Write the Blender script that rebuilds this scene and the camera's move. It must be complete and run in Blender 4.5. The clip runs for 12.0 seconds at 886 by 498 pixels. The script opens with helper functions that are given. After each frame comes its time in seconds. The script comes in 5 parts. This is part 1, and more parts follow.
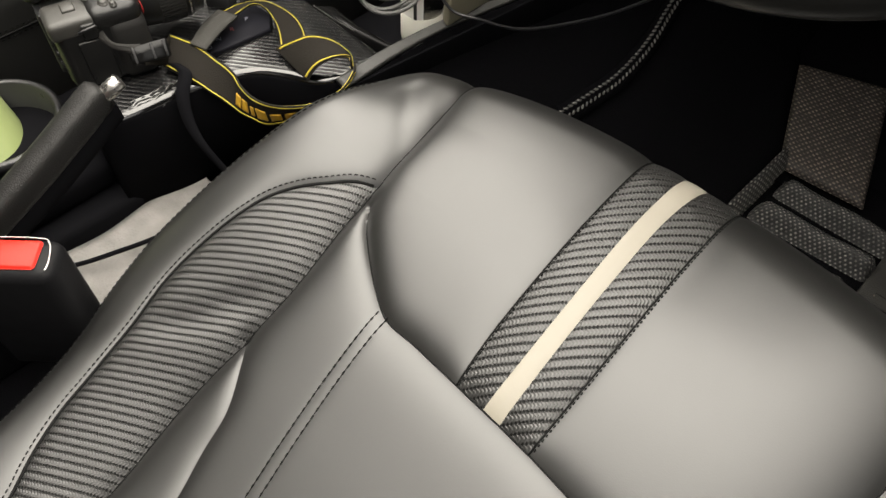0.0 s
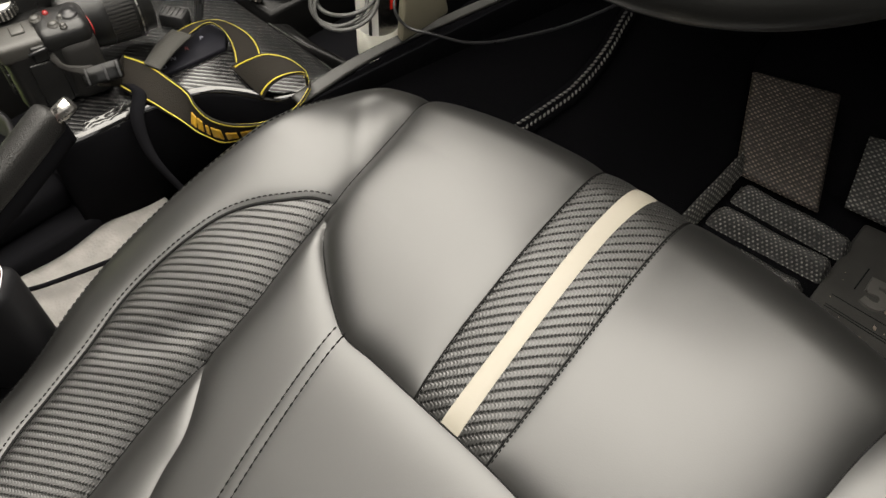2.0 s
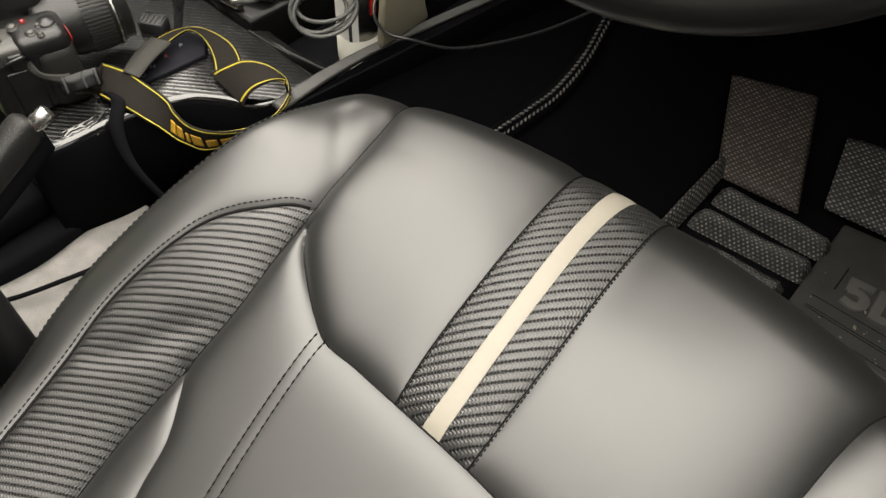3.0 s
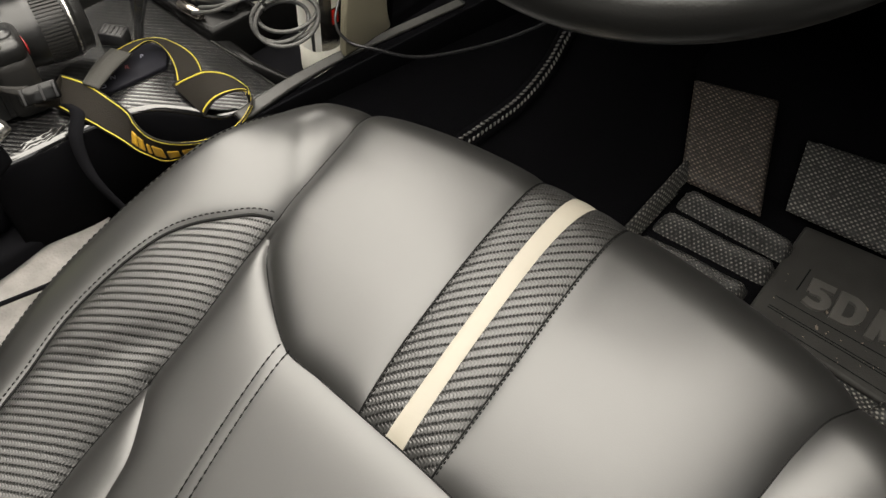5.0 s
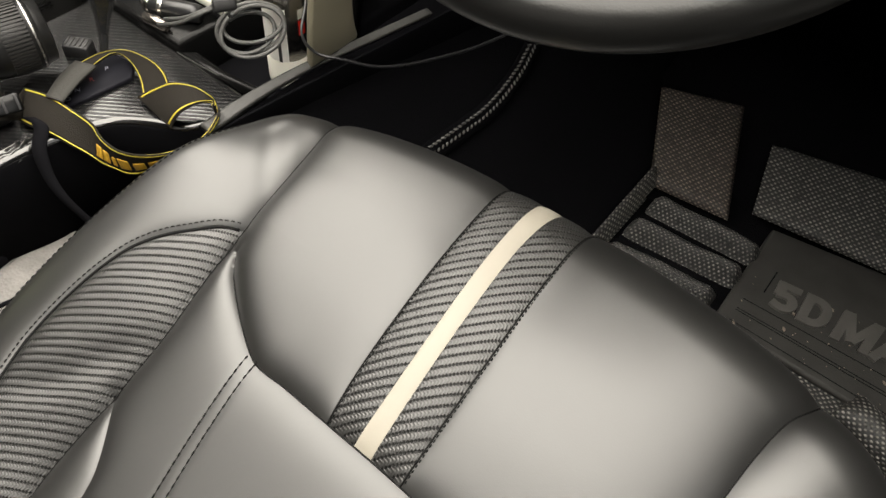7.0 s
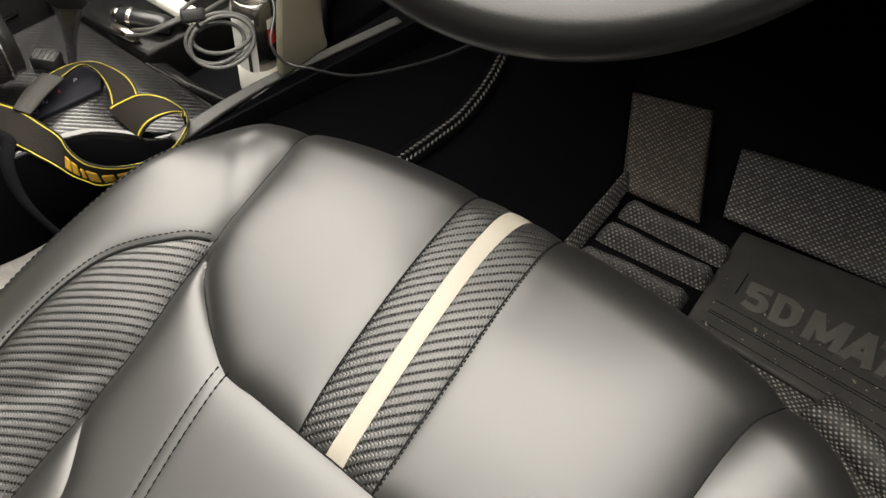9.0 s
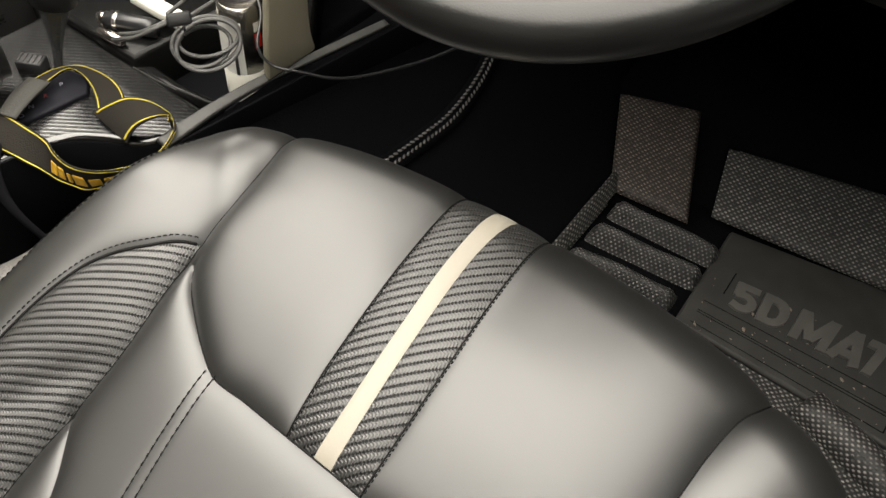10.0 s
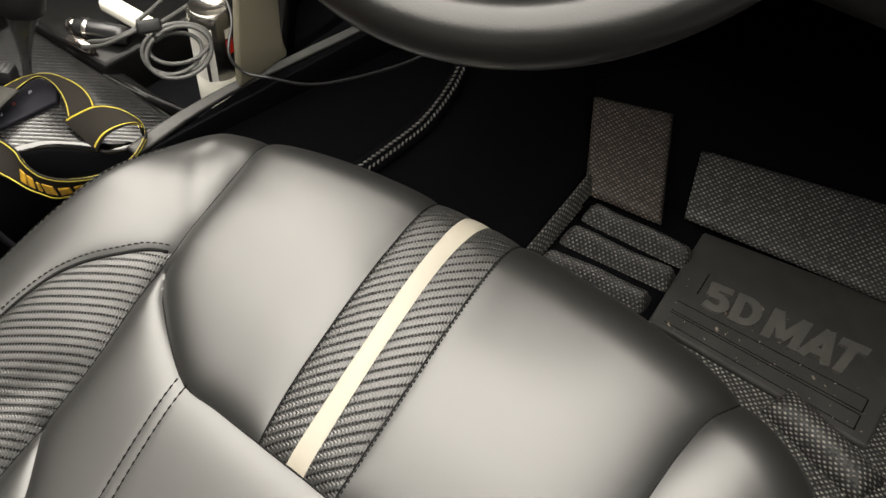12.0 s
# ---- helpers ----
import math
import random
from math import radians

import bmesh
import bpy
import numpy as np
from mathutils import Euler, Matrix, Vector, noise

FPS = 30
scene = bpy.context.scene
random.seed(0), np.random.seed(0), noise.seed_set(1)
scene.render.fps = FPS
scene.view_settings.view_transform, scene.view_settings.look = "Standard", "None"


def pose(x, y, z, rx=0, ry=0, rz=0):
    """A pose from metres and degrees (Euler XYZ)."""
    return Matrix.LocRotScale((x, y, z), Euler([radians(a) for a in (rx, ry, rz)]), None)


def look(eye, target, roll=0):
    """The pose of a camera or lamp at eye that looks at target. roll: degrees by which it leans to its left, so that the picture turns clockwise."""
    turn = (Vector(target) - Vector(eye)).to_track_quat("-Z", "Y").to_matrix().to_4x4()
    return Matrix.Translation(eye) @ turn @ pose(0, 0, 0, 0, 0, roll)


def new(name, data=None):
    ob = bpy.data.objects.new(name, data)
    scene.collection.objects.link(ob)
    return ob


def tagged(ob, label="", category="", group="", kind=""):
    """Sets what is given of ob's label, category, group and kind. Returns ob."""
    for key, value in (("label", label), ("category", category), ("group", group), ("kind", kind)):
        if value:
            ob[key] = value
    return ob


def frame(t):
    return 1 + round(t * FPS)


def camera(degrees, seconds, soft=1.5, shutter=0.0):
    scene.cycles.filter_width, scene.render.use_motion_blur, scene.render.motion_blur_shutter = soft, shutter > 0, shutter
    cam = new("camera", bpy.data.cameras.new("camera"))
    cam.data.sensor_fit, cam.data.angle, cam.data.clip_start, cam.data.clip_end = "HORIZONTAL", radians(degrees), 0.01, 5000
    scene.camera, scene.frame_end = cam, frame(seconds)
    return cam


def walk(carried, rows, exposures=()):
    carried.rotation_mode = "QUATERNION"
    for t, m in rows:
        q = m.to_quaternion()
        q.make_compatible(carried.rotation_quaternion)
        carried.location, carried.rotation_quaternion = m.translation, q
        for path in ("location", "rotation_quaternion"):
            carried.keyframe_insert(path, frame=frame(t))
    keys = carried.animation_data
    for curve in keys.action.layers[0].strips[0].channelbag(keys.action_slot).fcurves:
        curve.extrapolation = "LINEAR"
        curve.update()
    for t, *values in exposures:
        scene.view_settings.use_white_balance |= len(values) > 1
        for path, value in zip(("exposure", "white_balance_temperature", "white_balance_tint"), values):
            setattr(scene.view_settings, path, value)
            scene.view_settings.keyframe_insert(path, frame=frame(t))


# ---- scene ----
cam = camera(60.45, 12.0)
PATH = [
    (0.0, 0.1205, -0.4193, 0.7484, 35.55, -1.88, 45.45),
    (0.5, 0.1237, -0.4167, 0.7501, 35.84, -1.96, 44.92),
    (1.0, 0.1271, -0.4138, 0.7517, 36.13, -2.08, 44.32),
    (1.5, 0.1304, -0.4109, 0.7524, 36.34, -2.22, 43.71),
    (2.0, 0.1333, -0.4085, 0.7527, 36.53, -2.37, 43.17),
    (2.5, 0.1362, -0.4062, 0.7534, 36.72, -2.53, 42.65),
    (3.0, 0.1385, -0.4044, 0.7545, 36.91, -2.67, 42.15),
    (5.0, 0.1474, -0.3969, 0.7574, 37.49, -3.48, 40.38),
    (5.5, 0.1495, -0.3955, 0.7584, 37.67, -3.71, 39.95),
    (6.0, 0.1513, -0.3940, 0.7591, 37.85, -3.90, 39.53),
    (6.5, 0.1532, -0.3928, 0.7601, 38.04, -4.05, 39.11),
    (7.0, 0.1553, -0.3913, 0.7607, 38.16, -4.18, 38.73),
    (9.0, 0.1639, -0.3866, 0.7646, 38.75, -4.65, 37.19),
    (9.5, 0.1657, -0.3857, 0.7651, 38.86, -4.73, 36.87),
    (10.0, 0.1679, -0.3846, 0.7656, 38.97, -4.83, 36.53),
    (10.5, 0.1700, -0.3833, 0.7661, 39.06, -4.93, 36.17),
    (11.0, 0.1722, -0.3821, 0.7669, 39.15, -5.06, 35.79),
    (11.5, 0.1740, -0.3809, 0.7681, 39.22, -5.22, 35.49),
    (12.0, 0.1756, -0.3800, 0.7696, 39.32, -5.39, 35.18),
]
walk(cam, [(t, pose(x, y, z, rx, ry, rz)) for t, x, y, z, rx, ry, rz in PATH], exposures=[(0.0, -0.02), (6.0, 0.08), (12.0, 0.22)])

# ---- light ----
world = bpy.data.worlds.new("cabin_air")
scene.world = world
world.use_nodes = True
world.node_tree.nodes["Background"].inputs["Color"].default_value = (0.55, 0.6, 0.65, 1)
world.node_tree.nodes["Background"].inputs["Strength"].default_value = 0.02


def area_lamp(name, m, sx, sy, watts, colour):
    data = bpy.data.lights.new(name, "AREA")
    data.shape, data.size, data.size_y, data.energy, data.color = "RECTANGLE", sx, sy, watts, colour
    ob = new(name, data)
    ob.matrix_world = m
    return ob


# added overhead lamp standing for workshop light; no glass roof is known
area_lamp("overhead_fill", pose(-0.34, -0.06, 1.295), 1.68, 1.58, 76.0, (1.0, 0.94, 0.84))
# added fill from the left to lift the bolster side; no window here
area_lamp("left_fill", look((-1.18, 0.15, 1.03), (-0.25, 0.0, 0.45)), 1.15, 0.42, 17.0, (1.0, 0.94, 0.84))
# weak added fill, standing for workshop light through an assumed open door
area_lamp("door_side_fill", look((0.95, -0.55, 1.1), (0.0, -0.2, 0.3)), 0.7, 0.7, 2.5, (1.0, 0.97, 0.92))


# ---- materials ----
def material(name, colour, rough=0.5, metal=0.0, spec=0.5, grain=0.0, grain_scale=600.0, vary=0.15, vary_scale=14.0, coat=0.0, spread=0.06):
    """Principled surface with broad tone variation, fine relief and uneven gloss."""
    mat = bpy.data.materials.new(name)
    mat.use_nodes = True
    nt = mat.node_tree
    b = nt.nodes["Principled BSDF"]
    b.inputs["Metallic"].default_value = metal
    b.inputs["Specular IOR Level"].default_value = spec
    b.inputs["Coat Weight"].default_value = coat
    b.inputs["Coat Roughness"].default_value = 0.06
    tc = nt.nodes.new("ShaderNodeTexCoord")
    n1 = nt.nodes.new("ShaderNodeTexNoise")
    n1.inputs["Scale"].default_value = vary_scale
    n1.inputs["Detail"].default_value = 5.0
    nt.links.new(tc.outputs["Object"], n1.inputs["Vector"])
    ramp = nt.nodes.new("ShaderNodeMix")
    ramp.data_type = "RGBA"
    ramp.inputs["A"].default_value = (*[c * (1 - vary) for c in colour], 1)
    ramp.inputs["B"].default_value = (*[min(1, c * (1 + vary)) for c in colour], 1)
    nt.links.new(n1.outputs["Fac"], ramp.inputs["Factor"])
    nt.links.new(ramp.outputs["Result"], b.inputs["Base Color"])
    mr = nt.nodes.new("ShaderNodeMapRange")
    mr.inputs["To Min"].default_value = max(0.02, rough - spread)
    mr.inputs["To Max"].default_value = min(1.0, rough + spread)
    n3 = nt.nodes.new("ShaderNodeTexNoise")
    n3.inputs["Scale"].default_value = vary_scale * 4
    nt.links.new(tc.outputs["Object"], n3.inputs["Vector"])
    nt.links.new(n3.outputs["Fac"], mr.inputs["Value"])
    nt.links.new(mr.outputs["Result"], b.inputs["Roughness"])
    if grain:
        n2 = nt.nodes.new("ShaderNodeTexVoronoi")
        n2.inputs["Scale"].default_value = grain_scale
        nt.links.new(tc.outputs["Object"], n2.inputs["Vector"])
        bump = nt.nodes.new("ShaderNodeBump")
        bump.inputs["Strength"].default_value = grain
        bump.inputs["Distance"].default_value = 0.4 / grain_scale
        nt.links.new(n2.outputs["Distance"], bump.inputs["Height"])
        nt.links.new(bump.outputs["Normal"], b.inputs["Normal"])
    return mat


def calc(nt, op, a, b=None, c=None):
    n = nt.nodes.new("ShaderNodeMath")
    n.operation = op
    for k, v in enumerate((a, b, c)):
        if v is None:
            continue
        if isinstance(v, (int, float)):
            n.inputs[k].default_value = v
        else:
            nt.links.new(v, n.inputs[k])
    return n.outputs[0]


def twill(name, angle, across, along, dark, light, rough=0.38, bump_height=0.0006, coat=0.0, spec=0.5, gap=0.0):
    """Embossed carbon-look twill: raised ribs with toothed edges, laid by the surface's own flat plan in metres."""
    mat = bpy.data.materials.new(name)
    mat.use_nodes = True
    nt = mat.node_tree
    b = nt.nodes["Principled BSDF"]
    uv = nt.nodes.new("ShaderNodeUVMap")
    sep = nt.nodes.new("ShaderNodeSeparateXYZ")
    nt.links.new(uv.outputs["UV"], sep.inputs[0])
    ca, sa = math.cos(radians(angle)), math.sin(radians(angle))
    x, y = sep.outputs[0], sep.outputs[1]
    u = calc(nt, "ADD", calc(nt, "MULTIPLY", x, ca / along), calc(nt, "MULTIPLY", y, sa / along))
    v = calc(nt, "ADD", calc(nt, "MULTIPLY", x, -sa / across), calc(nt, "MULTIPLY", y, ca / across))
    tooth = calc(nt, "ABSOLUTE", calc(nt, "SUBTRACT", calc(nt, "FRACT", u), 0.5))
    s = calc(nt, "FRACT", v)
    mid = calc(nt, "ABSOLUTE", calc(nt, "SUBTRACT", s, 0.5))
    edge = nt.nodes.new("ShaderNodeMapRange")
    edge.interpolation_type = "SMOOTHSTEP"
    edge.inputs["From Min"].default_value, edge.inputs["From Max"].default_value = 0.56 - gap, 0.42 - gap
    nt.links.new(calc(nt, "ADD", mid, calc(nt, "MULTIPLY", tooth, 0.42)), edge.inputs["Value"])
    rib = edge.outputs["Result"]
    # two rows of slanting yarns meet along the middle of each rib
    yarn = calc(nt, "SINE", calc(nt, "MULTIPLY", calc(nt, "ADD", u, calc(nt, "MULTIPLY", mid, 1.6)), 2 * math.pi))
    crown = calc(nt, "MULTIPLY", calc(nt, "POWER", calc(nt, "MULTIPLY", mid, 2.0), 2.0), -0.16)
    h = calc(nt, "ADD", calc(nt, "ADD", rib, crown), calc(nt, "MULTIPLY", yarn, 0.115))
    # on the seat vinyl, darker duller gaps paint in the shade between ribs
    tone = calc(nt, "MULTIPLY", rib, calc(nt, "ADD", calc(nt, "MULTIPLY", yarn, 0.16), 0.84))
    mix = nt.nodes.new("ShaderNodeMix")
    mix.data_type = "RGBA"
    mix.inputs["A"].default_value = (*dark, 1)
    mix.inputs["B"].default_value = (*light, 1)
    nt.links.new(tone, mix.inputs["Factor"])
    nt.links.new(mix.outputs["Result"], b.inputs["Base Color"])
    b.inputs["Roughness"].default_value = rough
    nt.links.new(calc(nt, "MULTIPLY", calc(nt, "ADD", calc(nt, "MULTIPLY", tone, 0.75), 0.25), spec), b.inputs["Specular IOR Level"])
    b.inputs["Coat Weight"].default_value = coat
    b.inputs["Coat Roughness"].default_value = 0.05
    bump = nt.nodes.new("ShaderNodeBump")
    bump.inputs["Distance"].default_value = bump_height
    bump.inputs["Strength"].default_value = 0.8
    nt.links.new(h, bump.inputs["Height"])
    nt.links.new(bump.outputs["Normal"], b.inputs["Normal"])
    return mat


def dotted_weave(name, pitch, dark, light, size=0.2):
    """Black coiled-thread mat cloth with pale thread knots in offset rows."""
    mat = bpy.data.materials.new(name)
    mat.use_nodes = True
    nt = mat.node_tree
    b = nt.nodes["Principled BSDF"]
    uv = nt.nodes.new("ShaderNodeUVMap")
    sep = nt.nodes.new("ShaderNodeSeparateXYZ")
    nt.links.new(uv.outputs["UV"], sep.inputs[0])
    x = calc(nt, "DIVIDE", sep.outputs[0], pitch)
    y = calc(nt, "DIVIDE", sep.outputs[1], pitch)
    d = None
    for off in (0.0, 0.5):
        fx = calc(nt, "SUBTRACT", calc(nt, "FRACT", calc(nt, "ADD", x, off)), 0.5)
        fy = calc(nt, "SUBTRACT", calc(nt, "FRACT", calc(nt, "ADD", y, off)), 0.5)
        r = calc(nt, "SQRT", calc(nt, "ADD", calc(nt, "MULTIPLY", calc(nt, "MULTIPLY", fx, fx), 0.6), calc(nt, "MULTIPLY", fy, fy)))
        d = r if d is None else calc(nt, "MINIMUM", d, r)
    mr = nt.nodes.new("ShaderNodeMapRange")
    mr.inputs["From Min"].default_value, mr.inputs["From Max"].default_value = size + 0.09, size - 0.08
    nt.links.new(d, mr.inputs["Value"])
    noise_n = nt.nodes.new("ShaderNodeTexNoise")
    noise_n.inputs["Scale"].default_value = 130.0
    tc = nt.nodes.new("ShaderNodeTexCoord")
    nt.links.new(tc.outputs["Object"], noise_n.inputs["Vector"])
    f = calc(nt, "MULTIPLY", mr.outputs["Result"], calc(nt, "MAXIMUM", calc(nt, "MULTIPLY_ADD", noise_n.outputs["Fac"], 3.6, -1.0), 0.1))
    mix = nt.nodes.new("ShaderNodeMix")
    mix.data_type = "RGBA"
    mix.inputs["A"].default_value = (*dark, 1)
    mix.inputs["B"].default_value = (*light, 1)
    nt.links.new(f, mix.inputs["Factor"])
    nt.links.new(mix.outputs["Result"], b.inputs["Base Color"])
    b.inputs["Roughness"].default_value = 0.6
    bump = nt.nodes.new("ShaderNodeBump")
    bump.inputs["Distance"].default_value = 0.001
    nt.links.new(mr.outputs["Result"], bump.inputs["Height"])
    nt.links.new(bump.outputs["Normal"], b.inputs["Normal"])
    return mat


LEATHER = material("black_leatherette", (0.009, 0.0089, 0.0085), 0.41, spread=0.015, spec=1.0, grain=0.05, grain_scale=900, vary=0.05)
CREAM = material("cream_leatherette", (0.27, 0.25, 0.208), 0.5, grain=0.1, grain_scale=900, vary=0.03)
CARBON_SIDE = twill("carbon_vinyl_bolster", 35, 0.0061, 0.0024, (0.007, 0.007, 0.0068), (0.019, 0.0188, 0.0181), rough=0.37, spec=1.0, bump_height=0.0010, gap=-0.01)
CARBON_BAND = twill("carbon_vinyl_band", 43, 0.0066, 0.0026, (0.006, 0.006, 0.006), (0.020, 0.0197, 0.0188), rough=0.39, spec=1.0, bump_height=0.0011, gap=-0.01)
THREAD = material("black_thread", (0.004, 0.004, 0.004), 0.6, spec=0.12, vary=0.3, vary_scale=400)
THREAD_PALE = material("grey_thread", (0.085, 0.083, 0.079), 0.6, vary=0.4, vary_scale=500)
BLACK_PLASTIC = material("black_grained_plastic", (0.012, 0.012, 0.0125), 0.5, spec=0.25, grain=0.35, grain_scale=1200)
RAIL_GREY = material("mottled_grey_black_plastic", (0.030, 0.0297, 0.0285), 0.42, spec=0.4, grain=0.5, grain_scale=900, vary=0.4, vary_scale=120)
MATTE_BLACK = material("matte_black_side", (0.005, 0.005, 0.006), 0.9, spec=0.04)
SATIN_BLACK = material("satin_black_plastic", (0.014, 0.014, 0.015), 0.55)
SMOOTH_BLACK = material("smooth_black_plastic", (0.015, 0.015, 0.016), 0.3)
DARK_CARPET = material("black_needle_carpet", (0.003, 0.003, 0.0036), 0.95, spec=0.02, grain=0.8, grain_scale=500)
GREY_CLOTH = material("pale_grey_lining", (0.21, 0.20, 0.19), 0.8, grain=0.5, grain_scale=300, vary=0.4, vary_scale=45)
BEIGE_PLASTIC = material("olive_beige_plastic", (0.15, 0.137, 0.098), 0.5, grain=0.3, grain_scale=700)
WHITE_PLASTIC = material("white_plastic", (0.64, 0.63, 0.56), 0.35)
STEEL = material("brushed_steel", (0.62, 0.60, 0.57), 0.28, metal=1.0, vary=0.1, vary_scale=60)
CHROME = material("chrome", (0.46, 0.42, 0.38), 0.20, metal=1.0, vary=0.05)
RED = material("red_plastic", (0.60, 0.018, 0.010), 0.32, spec=0.22, vary=0.08)
DEEP_RED = material("deep_red_plastic", (0.16, 0.008, 0.008), 0.4, vary=0.1)
GREEN = material("lime_plastic", (0.25, 0.30, 0.12), 0.5, vary=0.08)
RUBBER = material("dusty_black_rubber", (0.025, 0.0244, 0.0229), 0.66, spec=0.3, grain=0.4, grain_scale=500, vary=0.55, vary_scale=26)
MAT_RIDGE = dotted_weave("coil_ridge_cloth", 0.0064, (0.005, 0.005, 0.005), (0.19, 0.182, 0.167), 0.12)
MAT_CLOTH = dotted_weave("coil_mat_cloth", 0.0080, (0.006, 0.006, 0.006), (0.23, 0.221, 0.201), 0.14)
MAT_RUST = dotted_weave("rust_stained_mat_cloth", 0.0080, (0.011, 0.008, 0.0065), (0.18, 0.148, 0.120), 0.14)
WHEEL_LEATHER = material("black_wheel_leather", (0.007, 0.007, 0.0068), 0.33, spec=0.40, grain=0.1, grain_scale=800, vary=0.06)
CONSOLE_CARBON = twill("console_carbon_film", 38, 0.0052, 0.0024, (0.002, 0.002, 0.0025), (0.016, 0.016, 0.0155), rough=0.24, bump_height=0.00015, coat=0.05, spec=0.8, gap=0.14)
STRAP_CLOTH = material("charcoal_strap_webbing", (0.013, 0.0113, 0.0092), 0.85, spec=0.12, grain=0.5, grain_scale=700)
GOLD = material("gold_embroidery", (0.42, 0.24, 0.015), 0.6, grain=0.5, grain_scale=900, vary=0.15, vary_scale=200)
YELLOW = material("yellow_thread", (0.40, 0.32, 0.025), 0.6, vary=0.1, vary_scale=100)
PIANO_BLACK = material("piano_black_trim", (0.005, 0.005, 0.005), 0.22, spec=0.12)
WALL_GREY = material("workshop_wall_paint", (0.45, 0.45, 0.44), 0.7)


# ---- helpers for building ----
def mesh_object(name, bm, mat, parent=None, label="", smooth=True):
    me = bpy.data.meshes.new(name)
    bm.normal_update()
    bm.to_mesh(me)
    bm.free()
    for m in mat if isinstance(mat, (list, tuple)) else [mat]:
        me.materials.append(m)
    if smooth:
        me.polygons.foreach_set("use_smooth", [True] * len(me.polygons))
    ob = new(name, me)
    if parent is not None:
        ob.parent = parent
        ob.matrix_parent_inverse = parent.matrix_world.inverted()
    if label:
        ob["label"] = label
    return ob


part = mesh_object


def thing(name, label, category, at=(0, 0, 0), kind="", group=""):
    ob = new(name)
    ob.empty_display_size = 0.03
    ob.location = at
    ob.matrix_world = Matrix.Translation(at)
    return tagged(ob, label, category, group, kind)


def sharp(ob, angle=35):
    """Flat across hard edges, smooth elsewhere."""
    ob.data.set_sharp_from_angle(angle=radians(angle))
    return ob


def box(x0, x1, y0, y1, z0, z1, bevel=0.0, seg=2, m=None):
    bm = bmesh.new()
    bmesh.ops.create_cube(bm, size=1)
    bmesh.ops.scale(bm, vec=(x1 - x0, y1 - y0, z1 - z0), verts=bm.verts)
    bmesh.ops.translate(bm, vec=((x0 + x1) / 2, (y0 + y1) / 2, (z0 + z1) / 2), verts=bm.verts)
    if bevel:
        bmesh.ops.bevel(bm, geom=bm.edges[:], offset=bevel, segments=seg, affect="EDGES", profile=0.5)
    if m is not None:
        bmesh.ops.transform(bm, matrix=m, verts=bm.verts)
    return bm


def lathe(profile, seg=32, m=None):
    """A solid of turning about z from (radius, height) pairs."""
    bm = bmesh.new()
    rings = []
    for r, h in profile:
        if r < 1e-6:
            rings.append([bm.verts.new((0, 0, h))])
        else:
            rings.append([bm.verts.new((r * math.cos(2 * math.pi * k / seg), r * math.sin(2 * math.pi * k / seg), h)) for k in range(seg)])
    for a, b in zip(rings, rings[1:]):
        for k in range(seg):
            j = (k + 1) % seg
            q = [a[k % len(a)], a[j % len(a)], b[j % len(b)], b[k % len(b)]]
            q = [v for i, v in enumerate(q) if v not in q[:i]]
            if len(q) > 2:
                bm.faces.new(q)
    bmesh.ops.recalc_face_normals(bm, faces=bm.faces)
    if m is not None:
        bmesh.ops.transform(bm, matrix=m, verts=bm.verts)
    return bm


def spline(points, n):
    """Catmull-Rom through the points, n samples, evenly spaced."""
    p = np.array(points, float)
    q = np.vstack([2 * p[0] - p[1], p, 2 * p[-1] - p[-2]])
    out = []
    for i in range(len(p) - 1):
        for u in np.linspace(0, 1, 24, endpoint=False):
            a, b, c, d = q[i : i + 4]
            out.append(0.5 * (2 * b + (c - a) * u + (2 * a - 5 * b + 4 * c - d) * u * u + (3 * b - a - 3 * c + d) * u**3))
    out.append(p[-1])
    out = np.array(out)
    s = np.r_[0, np.cumsum(np.linalg.norm(np.diff(out, axis=0), axis=1))]
    t = np.linspace(0, s[-1], n)
    return np.stack([np.interp(t, s, out[:, k]) for k in range(p.shape[1])], 1)


def tube(points, radius, seg=10, n=60, closed=False, bm=None, taper=None):
    """A round bar along a curve."""
    bm = bm or bmesh.new()
    c = spline(points, n)
    rings = []
    up = Vector((0, 0, 1))
    side = None
    for i in range(n):
        d = Vector(c[min(i + 1, n - 1)] - c[max(i - 1, 0)]).normalized()
        if side is None:
            side = d.cross(up if abs(d.z) < 0.9 else Vector((1, 0, 0))).normalized()
        side = (side - d * side.dot(d)).normalized()
        nor = side.cross(d)
        r = radius * (taper(i / (n - 1)) if taper else 1)
        rings.append([bm.verts.new(Vector(c[i]) + r * (math.cos(2 * math.pi * k / seg) * side + math.sin(2 * math.pi * k / seg) * nor)) for k in range(seg)])
    for a, b in zip(rings, rings[1:]):
        for k in range(seg):
            bm.faces.new((a[k], a[(k + 1) % seg], b[(k + 1) % seg], b[k]))
    bm.faces.new(rings[0])
    bm.faces.new(rings[-1])
    bmesh.ops.recalc_face_normals(bm, faces=bm.faces)
    return bm


